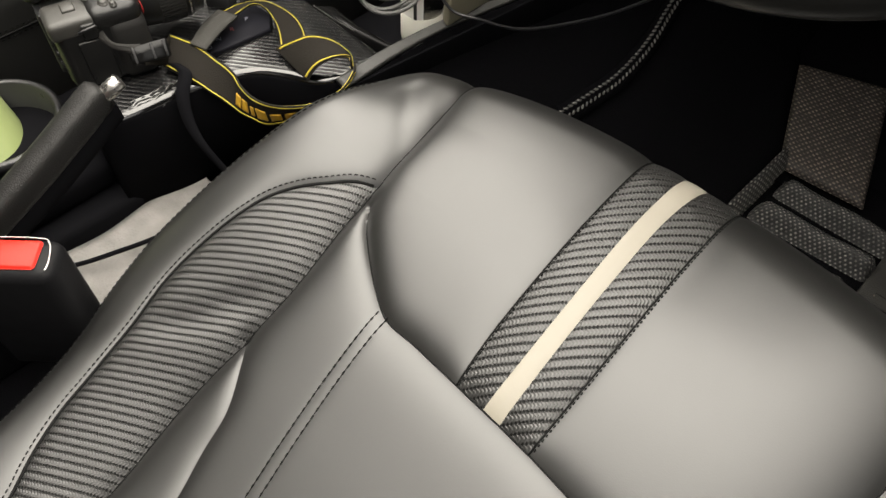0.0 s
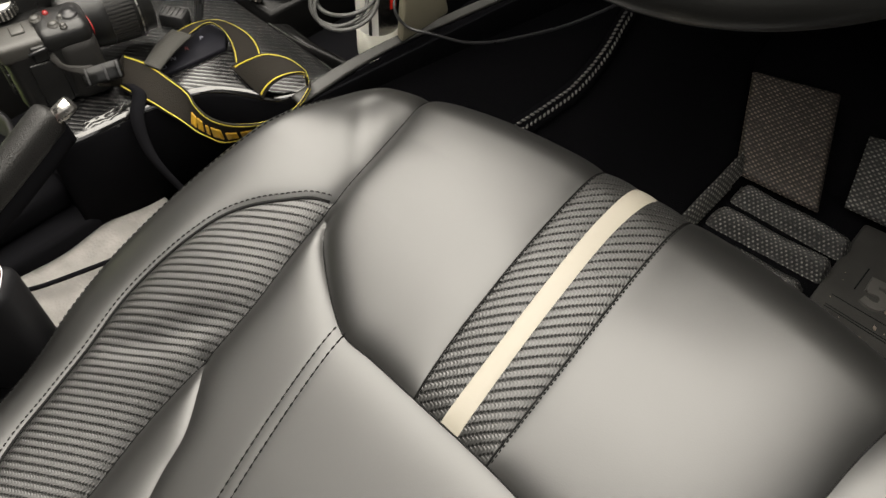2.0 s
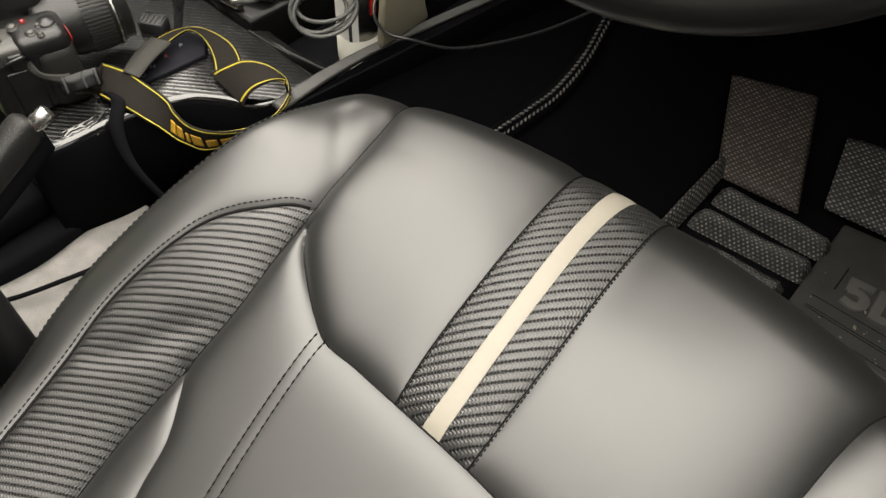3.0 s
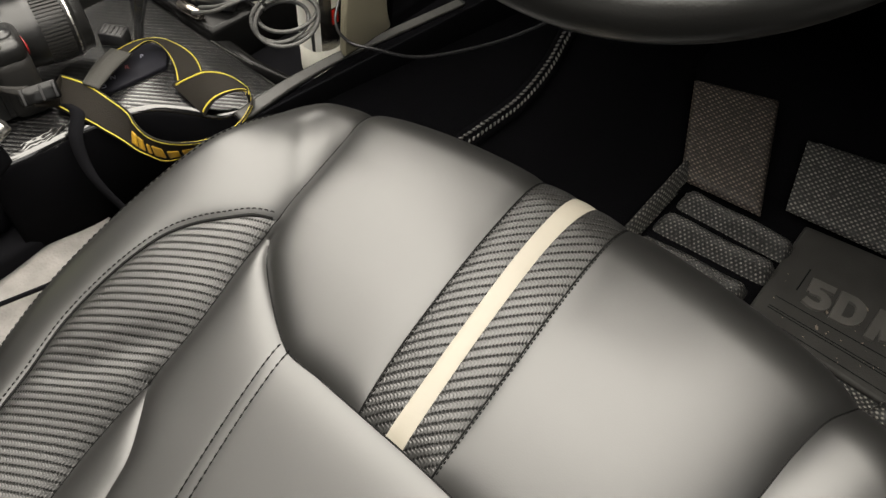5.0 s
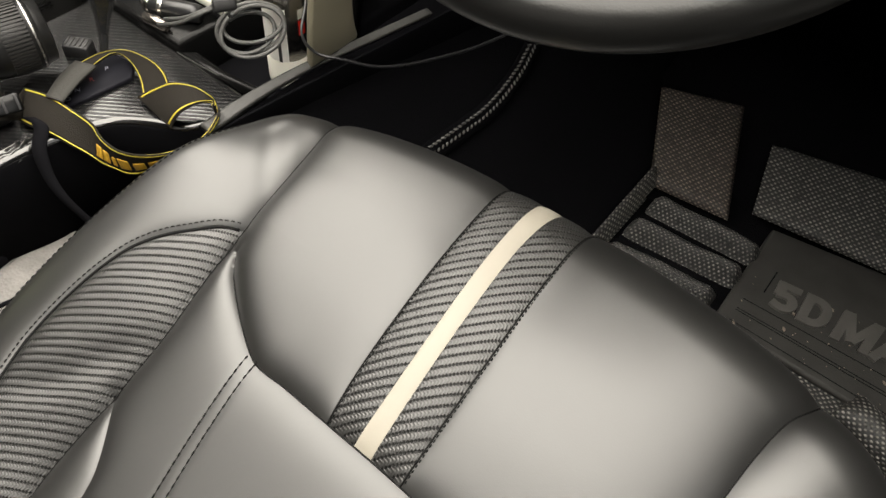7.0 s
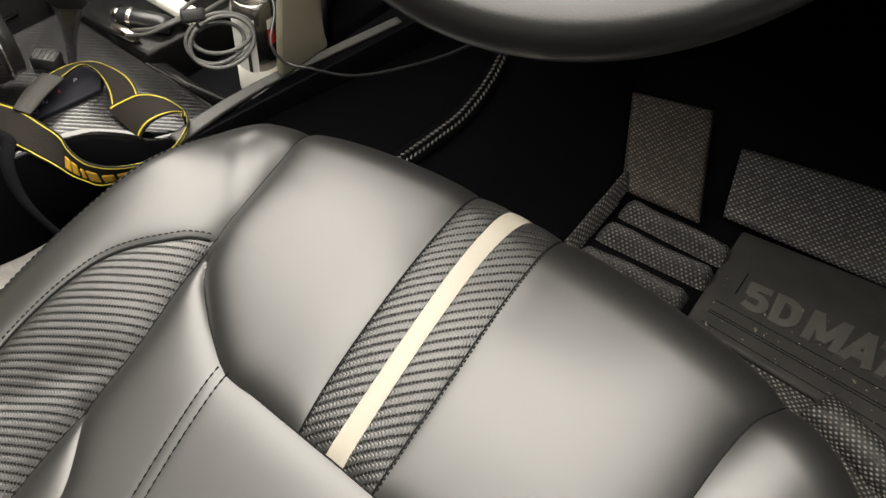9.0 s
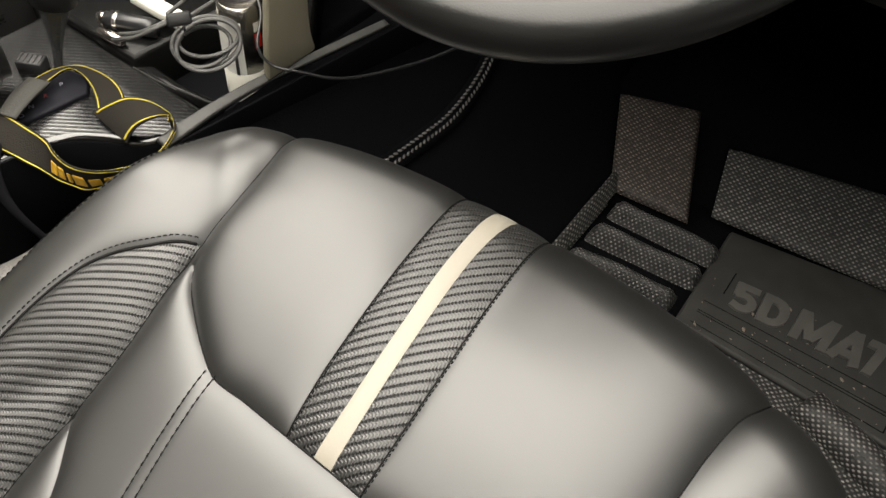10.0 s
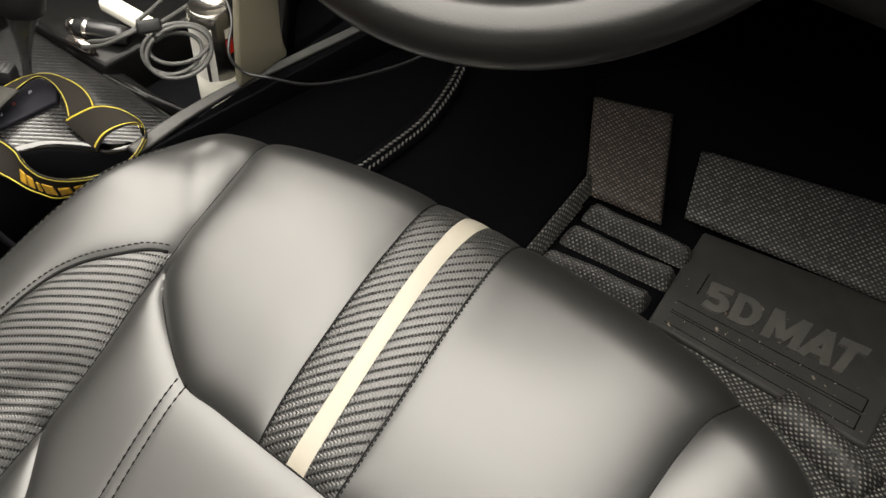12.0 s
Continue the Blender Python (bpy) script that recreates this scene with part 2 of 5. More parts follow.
def ribbon(edge_a, edge_b, thick=0.002, n=70, cols=6):
    """A strap of some thickness between two edge curves; its plan is kept as a flat map in metres."""
    a, b = spline(edge_a, n), spline(edge_b, n)
    bm = bmesh.new()
    uvl = bm.loops.layers.uv.new("UVMap")
    mid = (a + b) / 2
    run = np.r_[0, np.cumsum(np.linalg.norm(np.diff(mid, axis=0), axis=1))]
    top, bot, flat = [], [], {}
    for i in range(n):
        d = Vector(mid[min(i + 1, n - 1)] - mid[max(i - 1, 0)]).normalized()
        w = Vector(b[i] - a[i])
        nor = d.cross(w).normalized()
        rt, rb = [], []
        for k in range(cols + 1):
            p = Vector(a[i]) + w * (k / cols)
            v1, v2 = bm.verts.new(p + nor * thick / 2), bm.verts.new(p - nor * thick / 2)
            flat[v1] = flat[v2] = (run[i], w.length * k / cols)
            rt.append(v1)
            rb.append(v2)
        top.append(rt)
        bot.append(rb)
    for i in range(n - 1):
        for k in range(cols):
            bm.faces.new((top[i][k], top[i][k + 1], top[i + 1][k + 1], top[i + 1][k]))
            bm.faces.new((bot[i][k], bot[i + 1][k], bot[i + 1][k + 1], bot[i][k + 1]))
        bm.faces.new((top[i][0], top[i + 1][0], bot[i + 1][0], bot[i][0]))
        bm.faces.new((top[i][cols], bot[i][cols], bot[i + 1][cols], top[i + 1][cols]))
    for i in (0, n - 1):
        for k in range(cols):
            bm.faces.new((top[i][k], bot[i][k], bot[i][k + 1], top[i][k + 1]))
    bmesh.ops.recalc_face_normals(bm, faces=bm.faces)
    for fc in bm.faces:
        for lp in fc.loops:
            lp[uvl].uv = flat[lp.vert]
    return bm


def sheet(fn, us, vs, thick=0.0):
    """A surface grid of fn(u, v) -> place, with (u, v) as its flat map; thick drops a second skin below it."""
    bm = bmesh.new()
    uvl = bm.loops.layers.uv.new("UVMap")
    flat = {}
    def skin(dz):
        g = []
        for v in vs:
            row = []
            for u in us:
                p = fn(u, v)
                w = bm.verts.new((p[0], p[1], p[2] - dz))
                flat[w] = (u, v)
                row.append(w)
            g.append(row)
        return g
    g = skin(0)
    for r0, r1 in zip(g, g[1:]):
        for k in range(len(us) - 1):
            bm.faces.new((r0[k], r0[k + 1], r1[k + 1], r1[k]))
    if thick:
        h = skin(thick)
        for r0, r1 in zip(h, h[1:]):
            for k in range(len(us) - 1):
                bm.faces.new((r0[k], r1[k], r1[k + 1], r0[k + 1]))
        loop_g = g[0] + [r[-1] for r in g[1:]] + g[-1][-2::-1] + [r[0] for r in g[-2:0:-1]]
        loop_h = h[0] + [r[-1] for r in h[1:]] + h[-1][-2::-1] + [r[0] for r in h[-2:0:-1]]
        for k in range(len(loop_g)):
            j = (k + 1) % len(loop_g)
            bm.faces.new((loop_g[k], loop_h[k], loop_h[j], loop_g[j]))
    for fc in bm.faces:
        for lp in fc.loops:
            lp[uvl].uv = flat[lp.vert]
    return bm


def curve_fn(xs, ys):
    """Smooth function through a few knots."""
    xs, ys = np.array(xs, float), np.array(ys, float)
    m = np.gradient(ys, xs)
    def fn(x):
        x = np.clip(x, xs[0], xs[-1])
        i = np.clip(np.searchsorted(xs, x) - 1, 0, len(xs) - 2)
        h = xs[i + 1] - xs[i]
        u = (x - xs[i]) / h
        return (2 * u**3 - 3 * u * u + 1) * ys[i] + (u**3 - 2 * u * u + u) * h * m[i] + (3 * u * u - 2 * u**3) * ys[i + 1] + (u**3 - u * u) * h * m[i + 1]
    return fn


# ---- the driver's seat ----
SEAT_RISE = curve_fn([-0.60, -0.45, -0.32, -0.233, -0.154, -0.09, -0.045, 0.0, 0.05], [0.155, 0.174, 0.215, 0.250, 0.284, 0.305, 0.313, 0.315, 0.312])
SEAM_L = curve_fn([-0.56, -0.454, -0.375, -0.30, -0.25, -0.202, -0.174, -0.135, -0.094, -0.059, -0.031, 0.02, 0.10],
                  [-0.172, -0.183, -0.195, -0.196, -0.197, -0.202, -0.204, -0.2075, -0.2095, -0.2145, -0.2205, -0.229, -0.234])
SEAM_C = curve_fn([-0.56, -0.508, -0.49, -0.454, -0.415, -0.368, -0.32, -0.276, -0.247, -0.222, -0.196, -0.182, -0.164, -0.150],
                  [-0.212, -0.231, -0.242, -0.258, -0.267, -0.276, -0.285, -0.283, -0.277, -0.268, -0.250, -0.237, -0.221, -0.204])
SEAM_FOLD = curve_fn([-0.56, -0.47, -0.421, -0.387, -0.356, -0.329, -0.309], [-0.109, -0.122, -0.136, -0.149, -0.159, -0.178, -0.1955])
SEAM_X = curve_fn([-0.21, -0.197, -0.186, -0.170, -0.148, -0.125, -0.114, -0.08, -0.032, 0.039, 0.10, 0.22], [-0.155, -0.170, -0.183, -0.196, -0.211, -0.224, -0.229, -0.2305, -0.232, -0.234, -0.238, -0.242])
BAND_A = curve_fn([-0.24, -0.195, -0.144, -0.076, -0.02, 0.10], [-0.031, -0.037, -0.040, -0.0425, -0.044, -0.045])
BAND_B = curve_fn([-0.24, -0.172, -0.123, -0.061, -0.02, 0.10], [-0.005, -0.008, -0.0105, -0.0135, -0.0135, -0.013])
BAND_C = curve_fn([-0.24, -0.162, -0.112, -0.05, -0.015, 0.10], [0.0115, 0.0065, 0.004, 0.002, 0.004, 0.006])
BAND_D = curve_fn([-0.24, -0.138, -0.052, 0.10], [0.0395, 0.037, 0.034, 0.036])
SEAM_R = curve_fn([-0.56, -0.30, -0.20, -0.115, -0.073, -0.044, -0.02, 0.10], [0.193, 0.203, 0.209, 0.214, 0.218, 0.224, 0.234, 0.250])
SEAM_DS = curve_fn([-0.56, -0.43, -0.381, -0.325, -0.290, -0.26, -0.230], [-0.045, -0.078, -0.0900, -0.1022, -0.1083, -0.1122, -0.1155])
EDGE_L = curve_fn([-0.56, -0.465, -0.415, -0.353, -0.309, -0.262, -0.216, -0.173, -0.133, -0.087, -0.05, 0.1], [-0.268, -0.280, -0.290, -0.312, -0.320, -0.319, -0.312, -0.300, -0.288, -0.277, -0.268, -0.262])
X_TIP = -0.150  # where the carbon panel's border meets the bolster seam
FOLD_TOP = -0.309


def dist_to(a, b, pts, reach=0.09):
    """Distance of each plan point to a polyline, in the polyline's neighbourhood."""
    out = np.full(a.shape, 1.0)
    lo, hi = pts.min(0) - reach, pts.max(0) + reach
    near = (a > lo[0]) & (a < hi[0]) & (b > lo[1]) & (b < hi[1])
    p = np.stack([a[near], b[near]], 1)
    best = np.full(len(p), 1.0)
    for q0, q1 in zip(pts[:-1], pts[1:]):
        e = q1 - q0
        u = np.clip(((p - q0) @ e) / (e @ e), 0, 1)
        best = np.minimum(best, np.hypot(*(p - q0 - u[:, None] * e).T))
    out[near] = best
    return out


def seam_line(fn, b0, b1, n=40):
    b = np.linspace(b0, b1, n)
    return np.stack([fn(b), b], 1)


CROSS = np.stack([np.linspace(-0.197, 0.215, 50), SEAM_X(np.linspace(-0.197, 0.215, 50))], 1)
GROOVES = [  # seam in plan, depth of its valley, breadth of the roll beside it
    (seam_line(SEAM_L, -0.14, -0.03), 0.002, 0.02),
    (seam_line(SEAM_C, -0.55, X_TIP), 0.0035, 0.006), (seam_line(SEAM_FOLD, -0.55, FOLD_TOP), 0.004, 0.007),
    (seam_line(SEAM_R, -0.55, 0.09), 0.0050, 0.008), (seam_line(SEAM_DS, -0.55, -0.235) - (0.0052, 0), 0.0005, 0.0022), (seam_line(SEAM_DS, -0.55, -0.235) + (0.0052, 0), 0.0005, 0.0022)]
BAND_GROOVES = [(seam_line(BAND_A, -0.25, 0.09), 0.0045, 0.009), (seam_line(BAND_D, -0.25, 0.09), 0.0045, 0.009), (seam_line(BAND_B, -0.25, 0.09), 0.0014, 0.003), (seam_line(BAND_C, -0.25, 0.09), 0.0014, 0.003)]
LINE_L = seam_line(SEAM_L, -0.57, 0.11, 60)


def seat_base(a, b):
    drop = np.where(a > 0, 0.225 * a * a + 4.6 * a ** 4, np.where(a > -0.2, 0.225 * a * a + 3.5 * a ** 4, 0.45 * a * a - 0.0034))
    z = SEAT_RISE(b) - np.where(a > 0.2, 0.01636 + 0.2372 * (a - 0.2), drop) + 0.05 * a
    out = np.maximum(np.minimum(SEAM_L(b), -0.15) - a, 0)
    w = np.clip((-b - 0.03) / 0.12, 0, 1)
    w = w * w * (3 - 2 * w)
    z = z + w * 0.0405 * np.sin(np.clip(out / 0.12, 0, 1) * np.pi * 0.5)
    right = np.maximum(a - SEAM_R(b), 0)
    return z + 0.012 * np.sin(np.clip(right / 0.09, 0, 1) * np.pi * 0.8)


def seat_surface(a, b):
    """Plan of the flat cover to its place in the cabin: dished, tufted at the seams, rolled over front and sides."""
    a, b = np.asarray(a, float), np.asarray(b, float)
    front = -0.028 - np.where(a > 0, 0.14, 0.42) * np.maximum(np.abs(a) - 0.02, 0) ** 2
    z = seat_base(a, np.minimum(b, 0.02))
    # the front panels swell over the cross seam; the rear panel meets it flat
    d = dist_to(a, b, CROSS, 0.4)
    ahead = np.maximum(SEAM_X(np.clip(a, -0.21, 0.22)) - b, 0)
    z = z - 0.0065 * np.exp(-d / np.where((ahead <= 0) | (a < SEAM_L(b)) | (a > SEAM_R(b)), 0.0080, 0.012)) * np.where((a > SEAM_L(b)) & (a < SEAM_R(b)), 1, np.exp(-d / 0.02))
    dx = d
    d = dist_to(a, b, LINE_L, 0.5)
    k = np.clip((b + 0.25) / 0.13, 0, 1)
    inner_w = 0.008 + 0.018 * (1 - k * k * (3 - 2 * k)) ** 2
    soft = np.exp(-d / np.where(a < SEAM_L(b), 0.011, inner_w))
    tight = np.exp(-d / 0.008)
    z = z - 0.0068 * np.where((ahead <= 0) & (a > SEAM_L(b)), tight + (soft - tight) * np.exp(-dx / 0.016), soft)
    # the padding keeps the panels level until close to the bolster seam
    level = np.clip((-a - 0.08) / 0.12, 0, 1) ** 2 * (a > SEAM_L(b)) * np.clip((-b - 0.075) / 0.07, 0, 1)
    z = z + 0.0075 * level * (1 - np.exp(-d / 0.007)) * (1 - np.exp(-dx / 0.007))
    for pts, deep, broad in BAND_GROOVES:
        z = z - deep * np.exp(-dist_to(a, b, pts) / broad) * np.where(ahead > 0, 0, 1 - np.exp(-dx / 0.014))
    for pts, deep, broad in GROOVES:
        d = dist_to(a, b, pts)
        z = z - deep * np.exp(-d / broad)
    # slack folds at the front corner and by the waist of the bolster
    for ca, cb, ang, ln, wd, hh in ((-0.240, -0.090, 130, 0.045, 0.008, -0.0010), (-0.222, -0.076, 125, 0.030, 0.008, 0.0005), (-0.225, -0.30, 60, 0.035, 0.012, -0.004),
                                    (-0.245, -0.34, 50, 0.03, 0.012, -0.003), (-0.262, -0.055, 80, 0.02, 0.008, 0.002)):
        c, s = math.cos(radians(ang)), math.sin(radians(ang))
        u, v = (a - ca) * c + (b - cb) * s, -(a - ca) * s + (b - cb) * c
        z = z + hh * np.exp(-((u / ln) ** 2) - (v / wd) ** 2)
    x, y = a.copy(), b.copy()
    k = np.clip((a + 0.06) / 0.14, 0, 1)
    k = k * k * (3 - 2 * k)
    r = 0.048 + 0.032 * k
    front = front - 0.003 - 0.012 * k - 2.6 * np.maximum(a - 0.19, 0) ** 2
    d = np.maximum(b - front, 0)
    th = np.minimum(d / r, math.pi / 2)
    y = np.where(d > 0, front + r * np.sin(th), y)
    z = z - r * (1 - np.cos(th)) - np.maximum(d - r * math.pi / 2, 0)
    for sign, edge, r in ((-1, EDGE_L(b), 0.032), (1, 0.31 + 0 * b, 0.03)):
        d = np.maximum(sign * (a - edge), 0)
        th = np.minimum(d / r, math.pi / 2)
        x = np.where(d > 0, edge + sign * r * np.sin(th), x)
        z = z - r * (1 - np.cos(th)) - np.maximum(d - r * math.pi / 2, 0)
    return np.stack([x, y, z], -1)


def build_seat():
    seat = thing("driver_seat", "black leatherette car seat with carbon-look panels and cream stripe", "car seat", (0, -0.25, 0.02))
    step = 0.0016
    ga = np.arange(-0.42, 0.42, step)
    gb = np.arange(-0.58, 0.13, step)
    A, B = np.meshgrid(ga, gb)
    fixed = np.zeros(A.shape, bool)
    rows = np.arange(len(gb))
    for fn, b0, b1 in ((SEAM_L, -1, 1), (BAND_A, -0.2325, 1), (BAND_B, -0.2325, 1), (BAND_C, -0.2335, 1), (BAND_D, -0.234, 1), (SEAM_R, -1, 1), (SEAM_C, -1, X_TIP), (SEAM_FOLD, -1, FOLD_TOP), (SEAM_DS, -1, -0.231)):
        x = fn(gb)
        k = np.rint((x - ga[0]) / step).astype(int)
        ok = (gb > b0) & (gb < b1)
        ok &= ~fixed[rows, k]
        A[rows[ok], k[ok]] = x[ok]
        fixed[rows[ok], k[ok]] = True
    cols = np.arange(len(ga))
    y = SEAM_X(ga)
    k = np.rint((y - gb[0]) / step).astype(int)
    ok = (ga > -0.2) & (ga < 0.22) & ~fixed[k, cols]
    B[k[ok], cols[ok]] = y[ok]
    fixed[k[ok], cols[ok]] = True
    P = seat_surface(A.ravel(), B.ravel()).reshape(*A.shape, 3)
    nr, nc = A.shape
    idx = np.arange(nr * nc).reshape(nr, nc)
    # each cell is cut along the diagonal that follows a seam
    other = fixed[:-1, 1:] & fixed[1:, :-1] & ~(fixed[:-1, :-1] & fixed[1:, 1:])
    q00, q01, q11, q10 = idx[:-1, :-1], idx[:-1, 1:], idx[1:, 1:], idx[1:, :-1]
    lower = np.stack([q00, q01, np.where(other, q10, q11)], -1)
    upper = np.stack([np.where(other, q01, q00), q11, q10], -1)
    tris = np.concatenate([lower.reshape(-1, 3), upper.reshape(-1, 3)])
    ca, cb = A.ravel()[tris].mean(1), B.ravel()[tris].mean(1)
    L, R = SEAM_L(cb), SEAM_R(cb)
    ahead = cb > SEAM_X(ca)
    inner = (ca > L) & (ca < R)
    carbon = (cb < X_TIP) & (ca > SEAM_C(cb)) & (ca < L)
    wedge = (cb < FOLD_TOP) & inner & (ca < SEAM_FOLD(cb))
    panels = [
        ("bolster_panel", (ca <= L) & ~carbon, LEATHER, "smooth black leatherette bolster"),
        ("bolster_inlay", carbon, CARBON_SIDE, "carbon-look ribbed inlay"),
        ("front_panel", inner & ahead & (ca < BAND_A(cb)), LEATHER, ""),
        ("band", inner & ahead & (ca >= BAND_A(cb)) & (ca < BAND_B(cb)), CARBON_BAND, "carbon-look ribbed band"),
        ("stripe", inner & ahead & (ca >= BAND_B(cb)) & (ca < BAND_C(cb)), CREAM, "narrow cream stripe"),
        ("band", inner & ahead & (ca >= BAND_C(cb)) & (ca < BAND_D(cb)), CARBON_BAND, "carbon-look ribbed band"),
        ("front_panel", inner & ahead & (ca >= BAND_D(cb)), LEATHER, ""),
        ("side_fold", wedge, LEATHER, "folded leatherette edge"),
        ("side_panel", inner & ~ahead & ~wedge & (ca < SEAM_DS(cb)), LEATHER, ""),
        ("rear_panel", inner & ~ahead & (ca >= SEAM_DS(cb)), LEATHER, ""),
        ("bolster_panel", ca >= R, LEATHER, "smooth black leatherette bolster"),
    ]
    flat_p, flat_uv = P.reshape(-1, 3), np.stack([A.ravel(), B.ravel()], 1)
    # one normal field over the whole cover keeps the panels' shading continuous
    for name, mask, mat, label in panels:
        q = tris[mask]
        q = q[flat_p[q][:, :, 2].min(1) > 0.11]
        used, inv = np.unique(q, return_inverse=True)
        inv = inv.reshape(-1, 3)
        me = bpy.data.meshes.new(name)
        me.vertices.add(len(used))
        me.vertices.foreach_set("co", flat_p[used].ravel())
        me.loops.add(inv.size)
        me.loops.foreach_set("vertex_index", inv.ravel())
        me.polygons.add(len(inv))
        me.polygons.foreach_set("loop_start", np.arange(0, inv.size, 3))
        me.polygons.foreach_set("use_smooth", np.ones(len(inv), bool))
        me.update(calc_edges=True)
        uv = me.uv_layers.new(name="UVMap")
        uv.data.foreach_set("uv", flat_uv[used][inv.ravel()].ravel())
        me.materials.append(mat)
        ob = new(name, me)
        ob.parent = seat
        ob.matrix_parent_inverse = seat.matrix_world.inverted()
        if label:
            ob["label"] = label
    # the cushion's foam and pan under the cover, down to the floor rails
    part("seat_pan", box(-0.29, 0.285, -0.56, -0.05, 0.05, 0.13, 0.015), BLACK_PLASTIC, seat, "black seat pan and rails")
    for sx in (-0.2, 0.2):
        part("seat_rail", box(sx - 0.02, sx + 0.02, -0.55, -0.02, 0.0, 0.06, 0.004), STEEL, seat)
    part("backrest", box(-0.27, 0.27, -0.82, -0.60, 0.16, 0.85, 0.06, 4, Matrix.Translation((0, 0, 0)) @ pose(0, 0, 0, 8, 0, 0)), LEATHER, seat)
    return seat


def stitches(name, pts, parent, length, gap, width, mat, lift=0.0006, label=""):
    """A row of single thread stitches lying on the cover along a plan curve."""
    s = np.r_[0, np.cumsum(np.hypot(*np.diff(pts, axis=0).T))]
    n = int(s[-1] / (length + gap))
    t0 = np.arange(n) * (length + gap)
    ends = [np.stack([np.interp(t, s, pts[:, 0]), np.interp(t, s, pts[:, 1])], 1) for t in (t0, t0 + length / 2, t0 + length)]
    e3 = [seat_surface(e[:, 0], e[:, 1]) for e in ends]
    bm = bmesh.new()
    for p0, p1, p2 in zip(*e3):
        d = Vector(p2 - p0).normalized()
        side = d.cross(Vector((0, 0, 1))).normalized() * width / 2
        up = side.cross(d).normalized()
        up = up if up.z > 0 else -up
        rings = []
        for p, k, h in ((p0, 0.55, -0.0003), (p0 * 0.7 + p1 * 0.3, 1, lift), (p1, 1, lift * 1.3), (p2 * 0.7 + p1 * 0.3, 1, lift), (p2, 0.55, -0.0003)):
            c = Vector(p) + up * h
            rings.append([bm.verts.new(c - side * k - up * 0.0004), bm.verts.new(c - side * k * 0.5 + up * 0.0004), bm.verts.new(c + side * k * 0.5 + up * 0.0004), bm.verts.new(c + side * k - up * 0.0004)])
        for r0, r1 in zip(rings, rings[1:]):
            for k in range(3):
                bm.faces.new((r0[k], r0[k + 1], r1[k + 1], r1[k]))
    ob = part(name, bm, mat, parent, label)
    ob["kind"] = "stuff"
    return ob


seat = build_seat()


# ---- seams and stitching of the seat ----
def shifted(pts, off):
    d = np.gradient(pts, axis=0)
    n = np.stack([-d[:, 1], d[:, 0]], 1) / np.hypot(*d.T)[:, None]
    return pts + n * off


def seam_cord(name, pts, radius, lift=0.0):
    p = seat_surface(pts[:, 0], pts[:, 1])
    p[:, 2] += lift
    return part(name, tube(p[::2], radius, 6, len(pts)), THREAD, seat, "black seam")


edge_c = seam_line(SEAM_C, -0.545, X_TIP, 90)
seam_cord("piping", edge_c, 0.0018)
stitches("stitching", shifted(edge_c, 0.0042), seat, 0.0034, 0.0016, 0.0011, THREAD)
line_ds = seam_line(SEAM_DS, -0.2285, -0.545, 60)
for off in (-0.0048, 0.0048):
    seam_cord("seam", shifted(line_ds, off), 0.00035)
    stitches("stitching", shifted(line_ds, off), seat, 0.0038, 0.0024, 0.0014, THREAD)
for fn, b0, b1 in ((SEAM_L, -0.545, 0.03), (BAND_A, -0.232, 0.03), (BAND_D, -0.234, 0.03), (SEAM_R, -0.5, 0.02)):
    seam_cord("seam", seam_line(fn, b0, b1, 120), 0.0009)
seam_cord("seam", CROSS, 0.0009)
for fn, off in ((BAND_A, -0.0016), (BAND_D, -0.0016)):
    stitches("stitching", shifted(seam_line(fn, -0.231, 0.02, 120), off), seat, 0.0024, 0.0014, 0.0012, THREAD, 0.0003)
edge_b = np.linspace(-0.53, -0.075, 160)
edge_out = np.stack([EDGE_L(edge_b) - np.interp(edge_b, [-0.30, -0.16], [0.018, 0.012]), edge_b], 1)
stitches("stitching", edge_out, seat, 0.0038, 0.002, 0.0012, THREAD)


# ---- cabin shell and floor ----
def structure(name, bm, mat, label, category, smooth=False):
    return tagged(mesh_object(name, bm, mat, smooth=smooth), label, category, kind="structure")


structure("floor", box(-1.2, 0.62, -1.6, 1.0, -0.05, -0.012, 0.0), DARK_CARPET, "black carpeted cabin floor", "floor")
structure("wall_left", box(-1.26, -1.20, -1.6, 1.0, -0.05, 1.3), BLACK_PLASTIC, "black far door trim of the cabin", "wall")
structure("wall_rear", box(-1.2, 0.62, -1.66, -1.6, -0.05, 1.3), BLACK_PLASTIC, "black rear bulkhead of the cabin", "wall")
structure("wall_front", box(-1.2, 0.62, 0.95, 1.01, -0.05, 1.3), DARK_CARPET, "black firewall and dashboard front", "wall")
# unseen headliner; its hole is cut only to hold the overhead lamp
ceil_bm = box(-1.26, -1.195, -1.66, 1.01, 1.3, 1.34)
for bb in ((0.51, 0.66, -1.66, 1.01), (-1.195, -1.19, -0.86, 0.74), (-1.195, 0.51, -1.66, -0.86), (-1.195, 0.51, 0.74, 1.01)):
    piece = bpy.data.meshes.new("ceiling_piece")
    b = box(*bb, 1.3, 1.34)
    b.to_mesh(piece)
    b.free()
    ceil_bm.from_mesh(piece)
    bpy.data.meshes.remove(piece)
structure("ceiling", ceil_bm, WALL_GREY, "grey cabin headliner, unseen, with an opening made for the overhead lamp", "ceiling")
structure("wall_right", box(0.58, 0.64, 0.35, 0.95, -0.05, 1.3), BLACK_PLASTIC, "black side pillar before the open door", "wall")
structure("sill", box(0.56, 0.66, -1.6, 0.35, -0.05, 0.08, 0.01), BLACK_PLASTIC, "black door sill below the open door", "sill")
